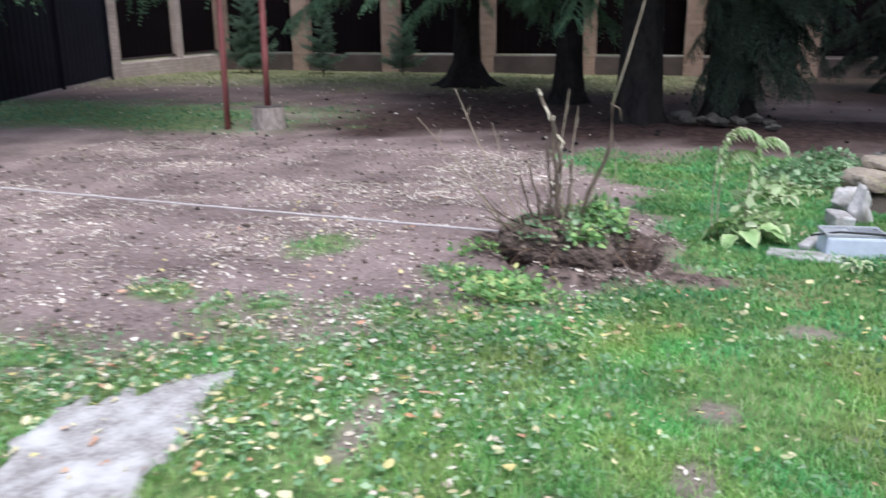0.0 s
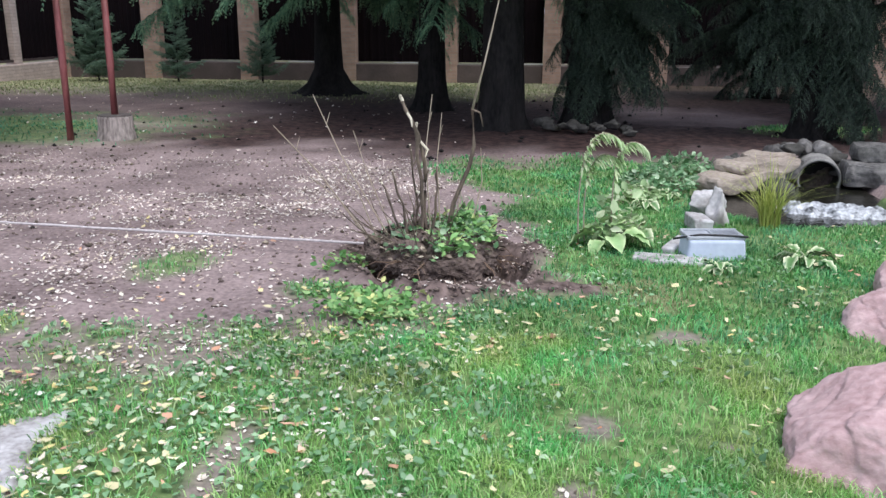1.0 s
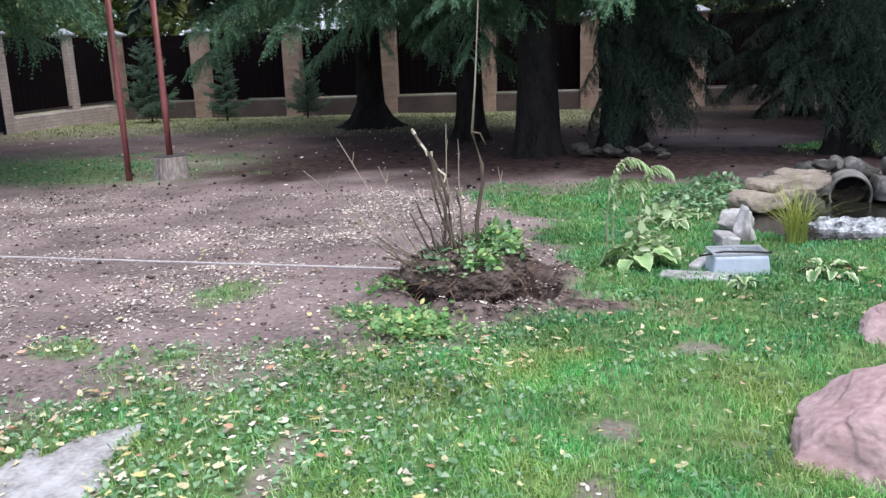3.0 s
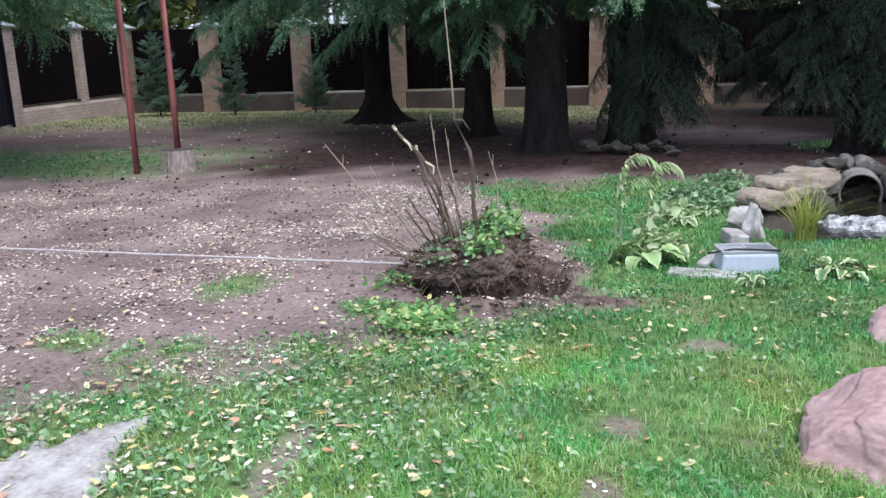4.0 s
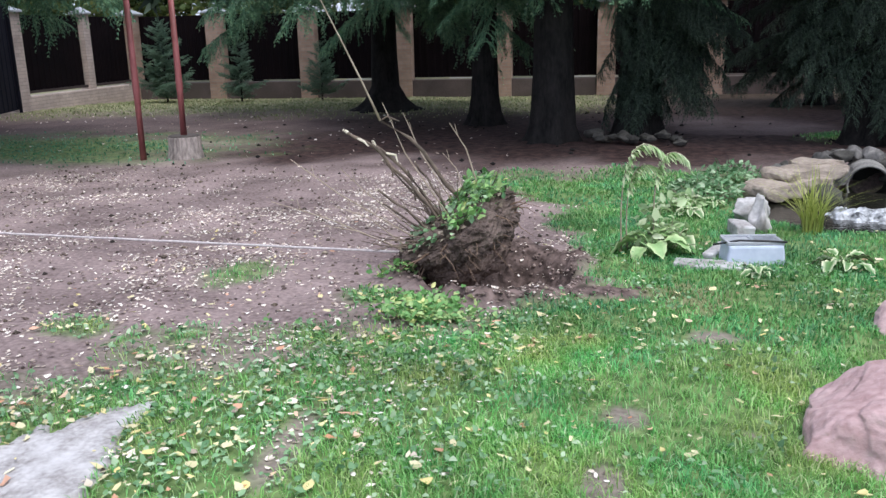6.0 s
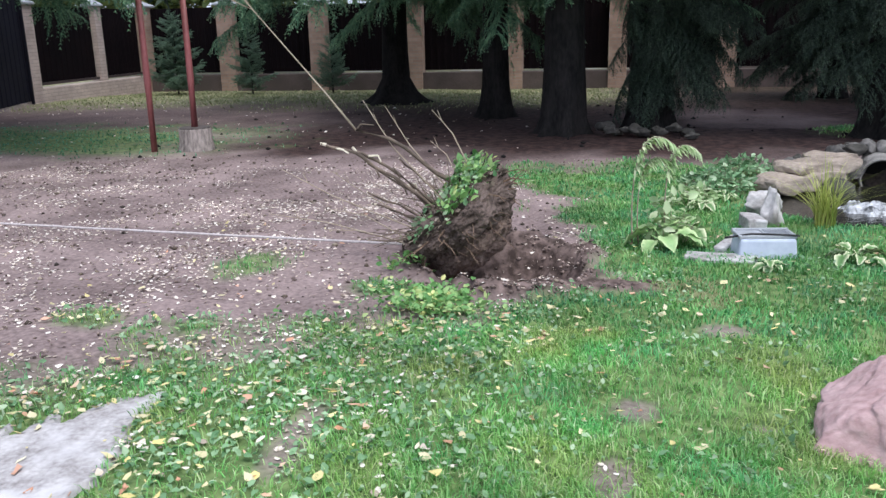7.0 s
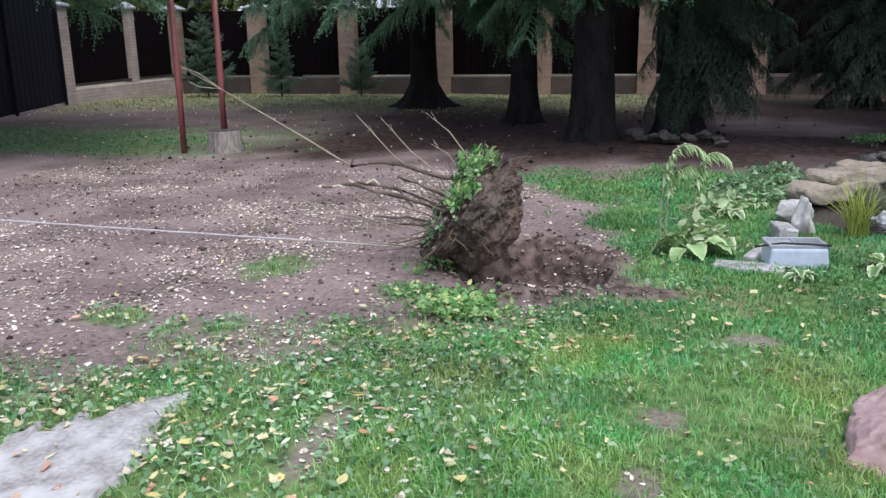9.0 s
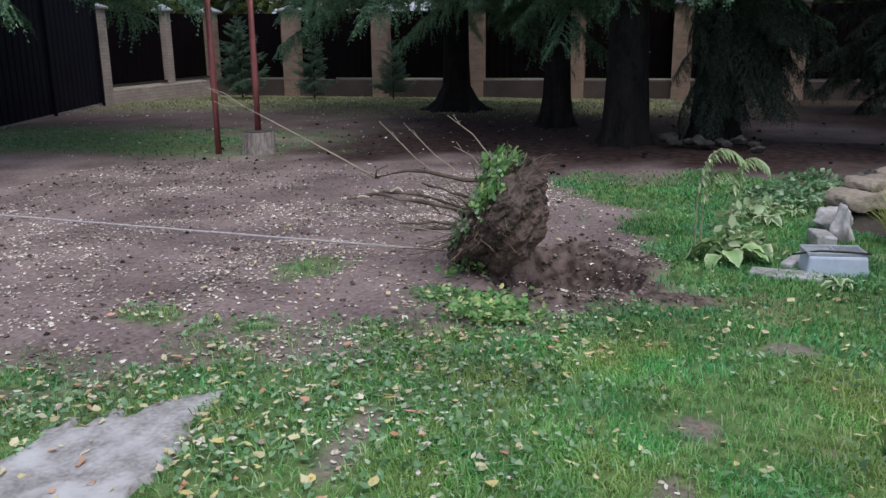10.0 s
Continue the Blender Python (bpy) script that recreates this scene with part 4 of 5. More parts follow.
def build_pond():
    n = 40
    bm = bmesh.new()
    bmesh.ops.create_grid(bm, x_segments=30, y_segments=26, size=1.0)
    for v in bm.verts:
        v.co = Vector((v.co.x * 0.95, v.co.y * 1.05, 0.004 * noise.noise(v.co * 9)))
    w = part("water", bm, WATER, None, "dark still garden pond water", True)
    w.location = (1.95, 7.4, -0.08)
    tagged(w, "dark still garden pond water", "water", kind="structure")
    # Crumpled patch, mottled white and dark, just above the water.
    bm = bmesh.new()
    bmesh.ops.create_grid(bm, x_segments=60, y_segments=24, size=1.0)
    for v in bm.verts:
        d = math.hypot(v.co.x, v.co.y * 1.1) + 0.3 * noise.noise(v.co * 4)
        v.co = Vector((v.co.x * 0.52, v.co.y * 0.24, 0.05 * noise.noise(v.co * 5.5) + 0.025 * noise.noise(v.co * 14) + 0.03 - 0.11 * step(d, 0.6, 1.05)))
    f = part("white_patch", bm, WHITE_PATCH, None, "white crumpled patch lying on the pond", True)
    f.matrix_world = pose(2.32, 7.3, -0.06, 0, 0, -12)
    tagged(f, "white crumpled patch lying on the pond", "water", kind="stuff")
    for x, y, z, size, seed, rz in ((1.74, 8.16, -0.02, (0.85, 0.4, 0.15), 3, 36), (1.92, 8.36, 0.1, (0.8, 0.36, 0.11), 4, 30), (2.05, 8.62, 0.14, (0.4, 0.3, 0.1), 6, 20)):
        ledge_stone(x, y, z, size, seed, SANDSTONE, "flat buff sandstone slab stacked at the pond's edge", "pond ledge", rz)
    for x, y, z, size, seed, rz in ((3.02, 8.42, -0.02, (0.6, 0.36, 0.22), 13, -14), (3.1, 8.55, 0.2, (0.55, 0.34, 0.14), 14, -8), (2.22, 8.62, 0.0, (0.3, 0.3, 0.2), 15, 40)):
        ledge_stone(x, y, z, size, seed, GREY_STONE, "squarish grey stone laid beside the culvert", "culvert blocks", rz)
    stone("white_rock", 1.19, 6.42, 0.06, (0.085, 0.1, 0.2), 8, WHITE_ROCK, "lumpy white limestone rock beside the pond", "stone", rough=0.3, detail=4, angular=8)
    stone("white_rock", 1.17, 6.75, 0.1, (0.13, 0.14, 0.12), 18, WHITE_ROCK, "low white limestone rock beside the pond", "stone", rough=0.3, detail=4, angular=8)
    stone("dark_rock", 2.02, 7.95, -0.04, (0.15, 0.13, 0.13), 5, DARK_STONE, "dark wet boulder in the pond", "stone", detail=3)
    rng = random.Random(12)
    for i in range(34):
        a = i / 33
        x, y = 1.75 + 1.75 * a + rng.uniform(-0.08, 0.08), 9.1 + 0.35 * math.sin(a * 6) + rng.uniform(-0.2, 0.2)
        s = rng.uniform(0.05, 0.11)
        z = 0.0 if abs(x - 2.6) > 0.3 else 0.15
        stone("field_stone", x, y, z, (s * 1.3, s, s * 0.75), 20 + i, GREY_STONE if i % 3 else DARK_STONE, "rounded grey field stone heaped round the culvert", "stone", "culvert stones", 0.35, 7, rng.uniform(0, 180))
    for i, (x, y, z) in enumerate(((2.2, 8.72, 0.02), (2.28, 8.85, 0.1), (2.8, 8.7, 0.05), (2.92, 8.7, 0.0), (2.8, 8.9, 0.13), (2.12, 8.6, -0.02), (3.0, 8.5, 0.0), (2.68, 8.95, 0.2), (2.38, 8.95, 0.2), (2.53, 9.0, 0.22))):
        stone("field_stone", x, y, z, (0.12, 0.1, 0.075), 70 + i, GREY_STONE if i % 2 else DARK_STONE, "rounded grey field stone heaped round the culvert", "stone", "culvert stones", 0.35, 7, i * 40)
    for i in range(12):
        x, y = rng.uniform(-0.1, 1.1), rng.uniform(11.0, 11.6)
        s = rng.uniform(0.05, 0.11)
        stone("rubble_stone", x, y, 0.03 + rng.uniform(0, 0.12), (s * 1.4, s, s * 0.7), 90 + i, DARK_STONE, "dark rubble stone piled under the dark spruce", "stone", "rubble pile", 0.4, 9, rng.uniform(0, 180))
    p = thing("culvert_pipe", 2.54, 8.5, -0.02, "grey concrete culvert pipe opening over the pond", "pipe", rz=-12)
    bm = bmesh.new()
    ring = 30
    for r0, r1, y0, y1 in ((0.2, 0.174, 0, 0.6),):
        loops = [[bm.verts.new((r * math.cos(2 * math.pi * k / ring), y, r * math.sin(2 * math.pi * k / ring))) for k in range(ring)] for r, y in ((r0, y1), (r0, y0 + 0.012), (r0 - 0.01, y0), (r1 + 0.01, y0), (r1, y0 + 0.012), (r1, y1))]
        for a, b in zip(loops, loops[1:]):
            for k in range(ring):
                bm.faces.new((a[k], a[(k + 1) % ring], b[(k + 1) % ring], b[k]))
    part("pipe_wall", bm, PIPE, p, smooth=True)
    # Black lining and end disc added in place of the pipe's inner shade.
    bm = bmesh.new()
    tube(bm, [(0, 0.58, 0), (0, 0.3, 0), (0, 0.05, 0)], [0.172] * 3, ring, False)
    bm.faces.new([bm.verts.new((0.172 * math.cos(2 * math.pi * k / ring), 0.57, 0.172 * math.sin(2 * math.pi * k / ring))) for k in range(ring)])
    part("shade_lining", bm, PIPE_SHADE, p, "black inside of the pipe, its shade put into the colour", smooth=True)
    bas = thing("filter_basin", 1.0, 5.53, 0.03, "grey-blue plastic filter basin with a grate on top", "basin", rz=8)
    bm = bmesh.new()
    box(bm, 0.39, 0.2, 0.22, (0, 0, -0.12), 0.015)
    for v in bm.verts:
        if v.co.z > 0.05:
            v.co.x *= 0.9
            v.co.y += 0.02
    part("tub", bm, PLASTIC, bas, smooth=False)
    bm = bmesh.new()
    box(bm, 0.36, 0.02, 0.022, (0.0, -0.055, 0.1), 0.005)
    box(bm, 0.36, 0.02, 0.03, (0.0, 0.115, 0.1), 0.005)
    for x in (-0.17, 0.0, 0.17):
        box(bm, 0.02, 0.17, 0.022, (x, 0.03, 0.101), 0.004)
    box(bm, 0.15, 0.15, 0.012, (-0.085, 0.03, 0.104), 0.003)
    part("grate_frame", bm, GRATE, bas)
    for i in range(9):
        bm = bmesh.new()
        box(bm, 0.008, 0.15, 0.018, (0.02 + i * 0.0165, 0.03, 0.104), 0.002)
        part("slat", bm, GRATE, bas)
    bm = bmesh.new()
    tube(bm, [(-0.26, -0.02, 0.1), (-0.1, -0.04, 0.13), (0.08, -0.06, 0.128), (0.19, -0.07, 0.122)], [0.007] * 4, 7)
    part("hose", bm, DARK_PLASTIC, bas, "thin black hose", True)
    for nm, x, y, sx, sy, sz, rz, lab in (("concrete_edging", 0.72, 5.4, 0.44, 0.17, 0.03, -9, "worn concrete edging slab before the basin"), ("concrete_block", 1.04, 6.27, 0.14, 0.26, 0.1, 8, "small pale concrete block beside the pond"), ("concrete_block", 0.8, 5.72, 0.08, 0.36, 0.05, -24, "small pale concrete block beside the pond")):
        bm = bmesh.new()
        box(bm, sx, sy, sz + 0.05, (0, 0, -0.05), 0.012)
        bmesh.ops.subdivide_edges(bm, edges=bm.edges, cuts=2, use_grid_fill=True)
        for v in bm.verts:
            v.co += Vector((noise.noise(v.co * 9), noise.noise(v.co * 9 + Vector((5, 0, 0))), noise.noise(v.co * 9 + Vector((0, 5, 0))))) * 0.012
        ob = part(nm, bm, CONCRETE, None, lab)
        ob.matrix_world = pose(x, y, 0, 0, 0, rz)
        tagged(ob, lab, "edging")


build_pond()
def boulder(x, y, z, size, seed, rz, facets, label):
    """A granite boulder split along flat facets, each (normal, distance), with cracks and small chips."""
    bm = bmesh.new()
    made = bmesh.ops.create_icosphere(bm, subdivisions=6, radius=1.0)
    off = Vector((seed * 1.3, seed * 0.7, seed))
    for v in made["verts"]:
        c = v.co.copy()
        for n, d in facets:
            n = Vector(n).normalized()
            d += 0.05 * noise.noise(v.co * 2.3 + n * 5 + off)
            if c.dot(n) > d:
                c -= n * (c.dot(n) - d) * 0.96
        crack = max(0, 1 - abs(noise.noise(v.co * 1.7 - off)) * 16)
        c *= 1 + 0.045 * noise.noise(v.co * 2 + off) + 0.022 * noise.noise(v.co * 6 + off) + 0.012 * noise.noise(v.co * 17 + off) - 0.03 * crack
        v.co = Vector((c.x * size[0], c.y * size[1], max(c.z, -0.6) * size[2]))
    ob = part("boulder", bm, BOULDER, None, label, True)
    ob.matrix_world = pose(x, y, z, 0, 0, rz)
    return tagged(ob, label, "boulder", "lawn boulders")


boulder(1.29, 3.03, 0.0, (0.56, 0.46, 0.31), 41, 0, (((-0.1, -0.35, 0.93), 0.74), ((-0.72, 0.1, 0.68), 0.8), ((-0.55, -0.75, 0.35), 0.78), ((0.2, -0.95, 0.25), 0.72), ((-0.95, 0.2, 0.1), 0.9), ((0.5, 0.3, 0.8), 0.85), ((0.1, 0.9, 0.4), 0.8)), "large pinkish granite boulder lying on the lawn")
boulder(1.74, 4.36, 0.0, (0.35, 0.3, 0.2), 46, 20, (((-0.2, -0.3, 0.93), 0.8), ((-0.8, -0.3, 0.5), 0.8), ((0.1, -0.9, 0.4), 0.78), ((0.6, 0.2, 0.7), 0.85)), "smaller pinkish granite boulder lying on the lawn")
boulder(2.0, 4.85, 0.06, (0.34, 0.26, 0.24), 52, 60, (((0.2, -0.2, 0.96), 0.8), ((-0.8, 0.3, 0.5), 0.8), ((-0.3, -0.9, 0.3), 0.78)), "rounded pinkish boulder behind a smaller one")


def build_slab():
    bm = bmesh.new()
    bmesh.ops.create_grid(bm, x_segments=56, y_segments=56, size=1.0)
    for v in bm.verts:
        x, y = v.co.x, v.co.y
        e = max(abs(x), abs(y)) + 0.24 * noise.noise((x * 3, y * 3, 1)) + 0.14 * noise.noise((x * 8, y * 8, 2)) + 0.06 * noise.noise((x * 20, y * 20, 2))
        v.co = Vector((x * 0.31, y * 0.62 + x * 0.18, 0.022 + 0.006 * noise.noise((x * 3, y * 3, 4)) + 0.004 * noise.noise((x * 12, y * 12, 4)) - 0.07 * step(e, 0.88, 1.0)))
    ob = part("concrete_slab", bm, CONCRETE, None, "crumbling pale concrete slab sunk in the grass", True)
    ob.matrix_world = pose(-1.95, 2.21, 0, 0, 0, 12)
    tagged(ob, "crumbling pale concrete slab sunk in the grass", "slab")


build_slab()


# ---- plants ----
def hosta_leaf(name, seed, length, width, mat):
    """A broad pointed leaf on a stalk, arching out along x."""
    rng = random.Random(seed)
    bm = bmesh.new()
    lay = bm.verts.layers.float.new("margin")
    nu, nv = 10, 6
    rows = []
    for i in range(nu + 1):
        u = i / nu
        half = width * 0.5 * (math.sin(math.pi * min(1, u ** 0.75)) ** 0.7 if 0 < u < 1 else 0.02)
        row = []
        for j in range(nv + 1):
            v = j / nv * 2 - 1
            x = length * (0.35 + u * 0.8)
            z = length * (0.42 + 0.25 * u - 0.62 * u * u) + abs(v) * half * 0.35 + 0.006 * math.sin(u * 22 + seed) * abs(v)
            q = bm.verts.new((x, v * half, z))
            q[lay] = step(max(abs(v), abs(2 * u - 1) ** 3), 0.55, 0.8)
            row.append(q)
        rows.append(row)
    for a, b in zip(rows, rows[1:]):
        for j in range(nv):
            bm.faces.new((a[j], a[j + 1], b[j + 1], b[j]))
    tube(bm, [(0, 0, -0.02), (length * 0.16, 0, length * 0.26), (length * 0.37, 0, length * 0.43)], [0.006, 0.005, 0.004], 6)
    return finish(bm, name, mat, True)


LEAF_BIG = [hosta_leaf("leaf", i, 0.2, 0.13, HOSTA) for i in range(2)]
LEAF_EDGED = [hosta_leaf("leaf", 5 + i, 0.16, 0.085, HOSTA_EDGED) for i in range(2)]


def hosta(x, y, count, scale, leaves, seed, label):
    rng = random.Random(seed)
    h = thing("hosta", x, y, 0, label, "plant", "hostas")
    for k in range(count):
        b = new("leaf", rng.choice(leaves))
        b.parent = h
        s = scale * rng.uniform(0.65, 1.15)
        b.matrix_basis = pose(rng.uniform(-0.03, 0.03), rng.uniform(-0.03, 0.03), 0, rng.uniform(-14, 14), rng.uniform(-22, 14), 360 * k / count + rng.uniform(-22, 22)) @ Matrix.Diagonal((s, s, s, 1))
    return h


hosta(0.38, 5.66, 9, 1.25, LEAF_BIG, 1, "hosta with large pale green leaves")
hosta(0.56, 5.95, 6, 1.15, LEAF_EDGED, 2, "hosta with narrow cream-edged leaves")
hosta(0.74, 6.9, 8, 0.85, LEAF_EDGED, 3, "hosta with narrow cream-edged leaves")
hosta(0.98, 7.3, 7, 0.7, LEAF_EDGED, 13, "small leafy green hosta by the pond")
hosta(1.5, 5.42, 13, 1.05, LEAF_EDGED, 4, "low hosta with cream-edged leaves")
hosta(0.98, 5.22, 8, 0.75, LEAF_EDGED, 6, "low hosta with cream-edged leaves")


def herb(x, y):
    h = thing("arching_herb", x, y, 0, "tall arching herb with narrow pale green leaflets", "plant")
    rng = random.Random(4)
    for base, lean, tall in (((-0.02, 0), 0.46, 0.74), ((0.2, 0.05), 0.36, 0.68), ((0.02, 0.03), 0.38, 0.6)):
        pts = []
        for i in range(13):
            u = i / 12
            pts.append(Vector((base[0] + lean * u * u * (1.0 if base[0] == 0 else 0.55) - 0.04 * math.sin(u * 3), base[1] + 0.05 * u, tall * math.sin(u * 1.95) / math.sin(1.6))))
        bm = bmesh.new()
        tube(bm, pts, list(np.linspace(0.006, 0.002, 13)), 6)
        part("stalk", bm, STEM_PALE, h, smooth=True)
        V, F = [], []
        for k in range(120):
            u = 0.38 + 0.62 * k / 119
            i = min(int(u * 12), 11)
            p = pts[i].lerp(pts[i + 1], u * 12 - i)
            way = (pts[i + 1] - pts[i]).normalized()
            side = (1 if k % 2 else -1)
            d = (way * 0.55 + Vector((0, side * 0.7, -0.25)) + Vector((rng.uniform(-0.2, 0.2), 0, rng.uniform(-0.4, 0.1)))).normalized()
            L = rng.uniform(0.085, 0.13) * (1.1 - 0.4 * u)
            w = d.cross(Vector((0.3, 0, 1))).normalized() * L * 0.11
            q = len(V)
            V += [p, p + d * L * 0.4 + w, p + d * L * 0.4 - w, p + d * L + Vector((0, 0, -L * 0.3))]
            F += [(q, q + 1, q + 2), (q + 1, q + 3, q + 2)]
        tagged(from_arrays("foliage", V, F, HERB, h), kind="stuff")


herb(0.2, 5.7)


def leafy_clump(name, x, y, rx, ry, tall, count, size, mat, seed, label):
    """A low clump of small leaves on thin stalks."""
    rng = random.Random(seed)
    t = thing(name, x, y, 0, label, "plant")
    spots = []
    for _ in range(count):
        a, q = rng.uniform(0, 2 * math.pi), math.sqrt(rng.random())
        spots.append((rx * q * math.cos(a), ry * q * math.sin(a), tall * (1 - 0.6 * q * q) * rng.uniform(0.2, 1.0)))
    bm = bmesh.new()
    for p in spots[::6]:
        tube(bm, [(p[0] * 0.6, p[1] * 0.6, -0.01), (p[0] * 0.85, p[1] * 0.85, p[2] * 0.6), p], [0.003, 0.0025, 0.0015], 4)
    tagged(part("stalk", bm, STEM_PALE, t), kind="stuff")
    leaves_mesh("foliage", spots, mat, t, seed, size)
    return t


leafy_clump("leafy_herb", 0.42, 5.78, 0.2, 0.13, 0.34, 90, 0.085, HERB, 21, "pale green leafy herb at the foot of arching stems")
leafy_clump("ground_cover", 0.95, 7.75, 0.33, 0.3, 0.2, 420, 0.06, DEEP_WEED, 22, "bluish green ground cover beside the pond")
leafy_clump("ground_cover", 1.3, 8.55, 0.3, 0.3, 0.2, 320, 0.06, DEEP_WEED, 23, "bluish green ground cover beside the pond")
leafy_clump("ground_cover", 0.7, 7.2, 0.22, 0.25, 0.14, 90, 0.08, HERB, 24, "pale green ground cover beside the pond")


def blades(name, roots, mat, parent, seed, tall, width, lean, label="", kind="stuff"):
    """Bent grass blades of two faces each at the given roots."""
    rng = np.random.default_rng(seed)
    roots = np.asarray(roots, np.float64)
    n = len(roots)
    a = rng.uniform(0, 2 * np.pi, n)
    h = tall * rng.uniform(0.5, 1.3, n)
    l = h * lean * rng.uniform(0.2, 1.2, n)
    way = np.stack([np.cos(a), np.sin(a), np.zeros(n)], 1)
    b = a + rng.uniform(0.9, 2.2, n)
    lat = np.stack([np.cos(b), np.sin(b), np.zeros(n)], 1) * (width * rng.uniform(0.6, 1.3, n) / 2)[:, None]
    up = np.array([0, 0, 1.0])
    mid = roots + way * (l * 0.35)[:, None] + up * (h * 0.6)[:, None]
    tip = roots + way * l[:, None] + up * (h * (1 - 0.25 * lean))[:, None]
    V = np.stack([roots - lat, roots + lat, mid - lat * 0.8, mid + lat * 0.8, tip], 1).reshape(-1, 3)
    k = np.arange(n) * 5
    F = np.concatenate([np.stack([k, k + 1, k + 3], 1), np.stack([k, k + 3, k + 2], 1), np.stack([k + 2, k + 3, k + 4], 1)])
    return tagged(from_arrays(name, V, F, mat, parent), label, kind=kind)


def sedge(x, y):
    s = thing("sedge_clump", x, y, -0.02, "golden-green sedge clump beside the pond", "plant")
    rng = np.random.default_rng(3)
    V, F = [], []
    for k in range(150):
        a, L, lean = rng.uniform(0, 2 * math.pi), rng.uniform(0.32, 0.62), rng.uniform(0.1, 1.0)
        w = rng.uniform(0.004, 0.008)
        lat = np.array([-math.sin(a), math.cos(a), 0]) * w
        r = np.array([rng.uniform(-0.06, 0.06), rng.uniform(-0.06, 0.06), 0])
        q = len(V)
        for i in range(5):
            u = i / 4
            c = r + np.array([math.cos(a), math.sin(a), 0]) * L * lean * u * u + np.array([0, 0, L * (u - 0.35 * lean * u * u)])
            V += [c - lat * (1 - u * 0.92), c + lat * (1 - u * 0.92)]
        for i in range(4):
            F += [(q + 2 * i, q + 2 * i + 1, q + 2 * i + 3), (q + 2 * i, q + 2 * i + 3, q + 2 * i + 2)]
    tagged(from_arrays("foliage", V, F, SEDGE, s), kind="stuff")


sedge(1.56, 6.4)


def scatter(n, box2, fn, seed):
    """Places in a rectangle, kept by the chance that fn gives, lying on the ground."""
    rng = random.Random(seed)
    out = []
    for _ in range(n):
        x, y = rng.uniform(box2[0], box2[1]), rng.uniform(box2[2], box2[3])
        if rng.random() < fn(x, y):
            out.append((x, y))
    return out


def grounded(spots, lift=0.0):
    return [(x, y, height(x, y) + lift) for x, y in spots]


def on_slab(x, y):
    u, v = x + 1.95, y - 2.21
    across, along = u * 0.978 + v * 0.208, v * 0.978 - u * 0.208
    return abs(across) < 0.26 and abs(along - 0.6 * across) < 0.54


def thick_lawn(x, y):
    if on_slab(x, y):
        return 0.0
    v = lawn(x, y)
    west = 1 - step(x + 0.4 * wob(x, y, 1.5, 33) + 0.25 * (y - 3), -1.5, -0.3)
    return v * (0.3 + 0.7 * step(wob(x, y, 1.4, 31) + 0.6 * wob(x, y, 4.0, 17) - 0.35 * west, -0.5, 0.3)) * (1 - 0.45 * west) * (1 - 0.75 * yellowed(x, y))


tagged(blades("lawn_grass", grounded(scatter(135000, (-3.1, 2.6, 1.7, 4.0), thick_lawn, 1), -0.004), GRASS, None, 1, 0.05, 0.0048, 0.95), "short green lawn grass", "grass")
# From y 4 on, the blade colour carries the trees' shade.
tagged(blades("lawn_grass", grounded(scatter(90000, (-3.1, 2.9, 4.0, 7.0), thick_lawn, 2), -0.004), TREE_SHADE_GRASS, None, 2, 0.046, 0.007, 0.95), "short green lawn grass", "grass")
tagged(blades("lawn_grass", grounded(scatter(26000, (-1.8, 2.6, 7.0, 10.0), thick_lawn, 3), -0.004), TREE_SHADE_GRASS, None, 3, 0.045, 0.012, 0.9), "short green lawn grass", "grass")
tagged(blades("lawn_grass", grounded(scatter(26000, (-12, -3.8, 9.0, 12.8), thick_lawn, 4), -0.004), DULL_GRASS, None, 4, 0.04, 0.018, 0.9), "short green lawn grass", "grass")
tagged(blades("lawn_grass", grounded(scatter(5000, (2.6, 4.6, 11.3, 13.2), thick_lawn, 23), -0.004), GRASS, None, 23, 0.05, 0.014, 0.9), "short green lawn grass behind the culvert", "grass")
tagged(blades("dry_grass", grounded(scatter(5000, (0.1, 0.95, 4.2, 5.2), yellowed, 24), -0.004), DRY_GRASS, None, 24, 0.026, 0.006, 1.0), "worn yellowish spot of lawn grass", "grass")
tagged(blades("dry_grass", grounded(scatter(26000, (-12.3, 1.0, 13.5, 21.7), straw, 5), -0.004), DRY_GRASS, None, 5, 0.05, 0.022, 0.9), "yellowed thin grass before the fence", "grass")


def weed_patch(x, y):
    d = math.hypot((x + 0.93) / 0.34, (y - 4.28) / 0.26) + 0.3 * wob(x, y, 4, 3)
    foot = math.hypot((x + 1.2) / 0.16, (y - 4.9) / 0.13) + 0.3 * wob(x, y, 7, 5)
    return max(1 - step(d, 0.5, 1.0), 0.5 * (1 - step(foot, 0.6, 1.1)))


def rough_front(x, y):
    return lawn(x, y) * (1 - step(x, -0.9, -0.1)) * step(y, 2.0, 2.6) * 0.8 if not on_slab(x, y) else 0.0


def lifted(spots, lo, hi, seed):
    rng = random.Random(seed)
    return [(x, y, z + rng.uniform(lo, hi)) for x, y, z in grounded(spots)]


tagged(leaves_mesh("ground_weeds", lifted(scatter(3400, (-1.4, -0.5, 3.95, 5.1), weed_patch, 6), 0.01, 0.07, 1), CLOVER, None, 8, 0.045), "bright green low weeds at the lawn's edge", "weeds")
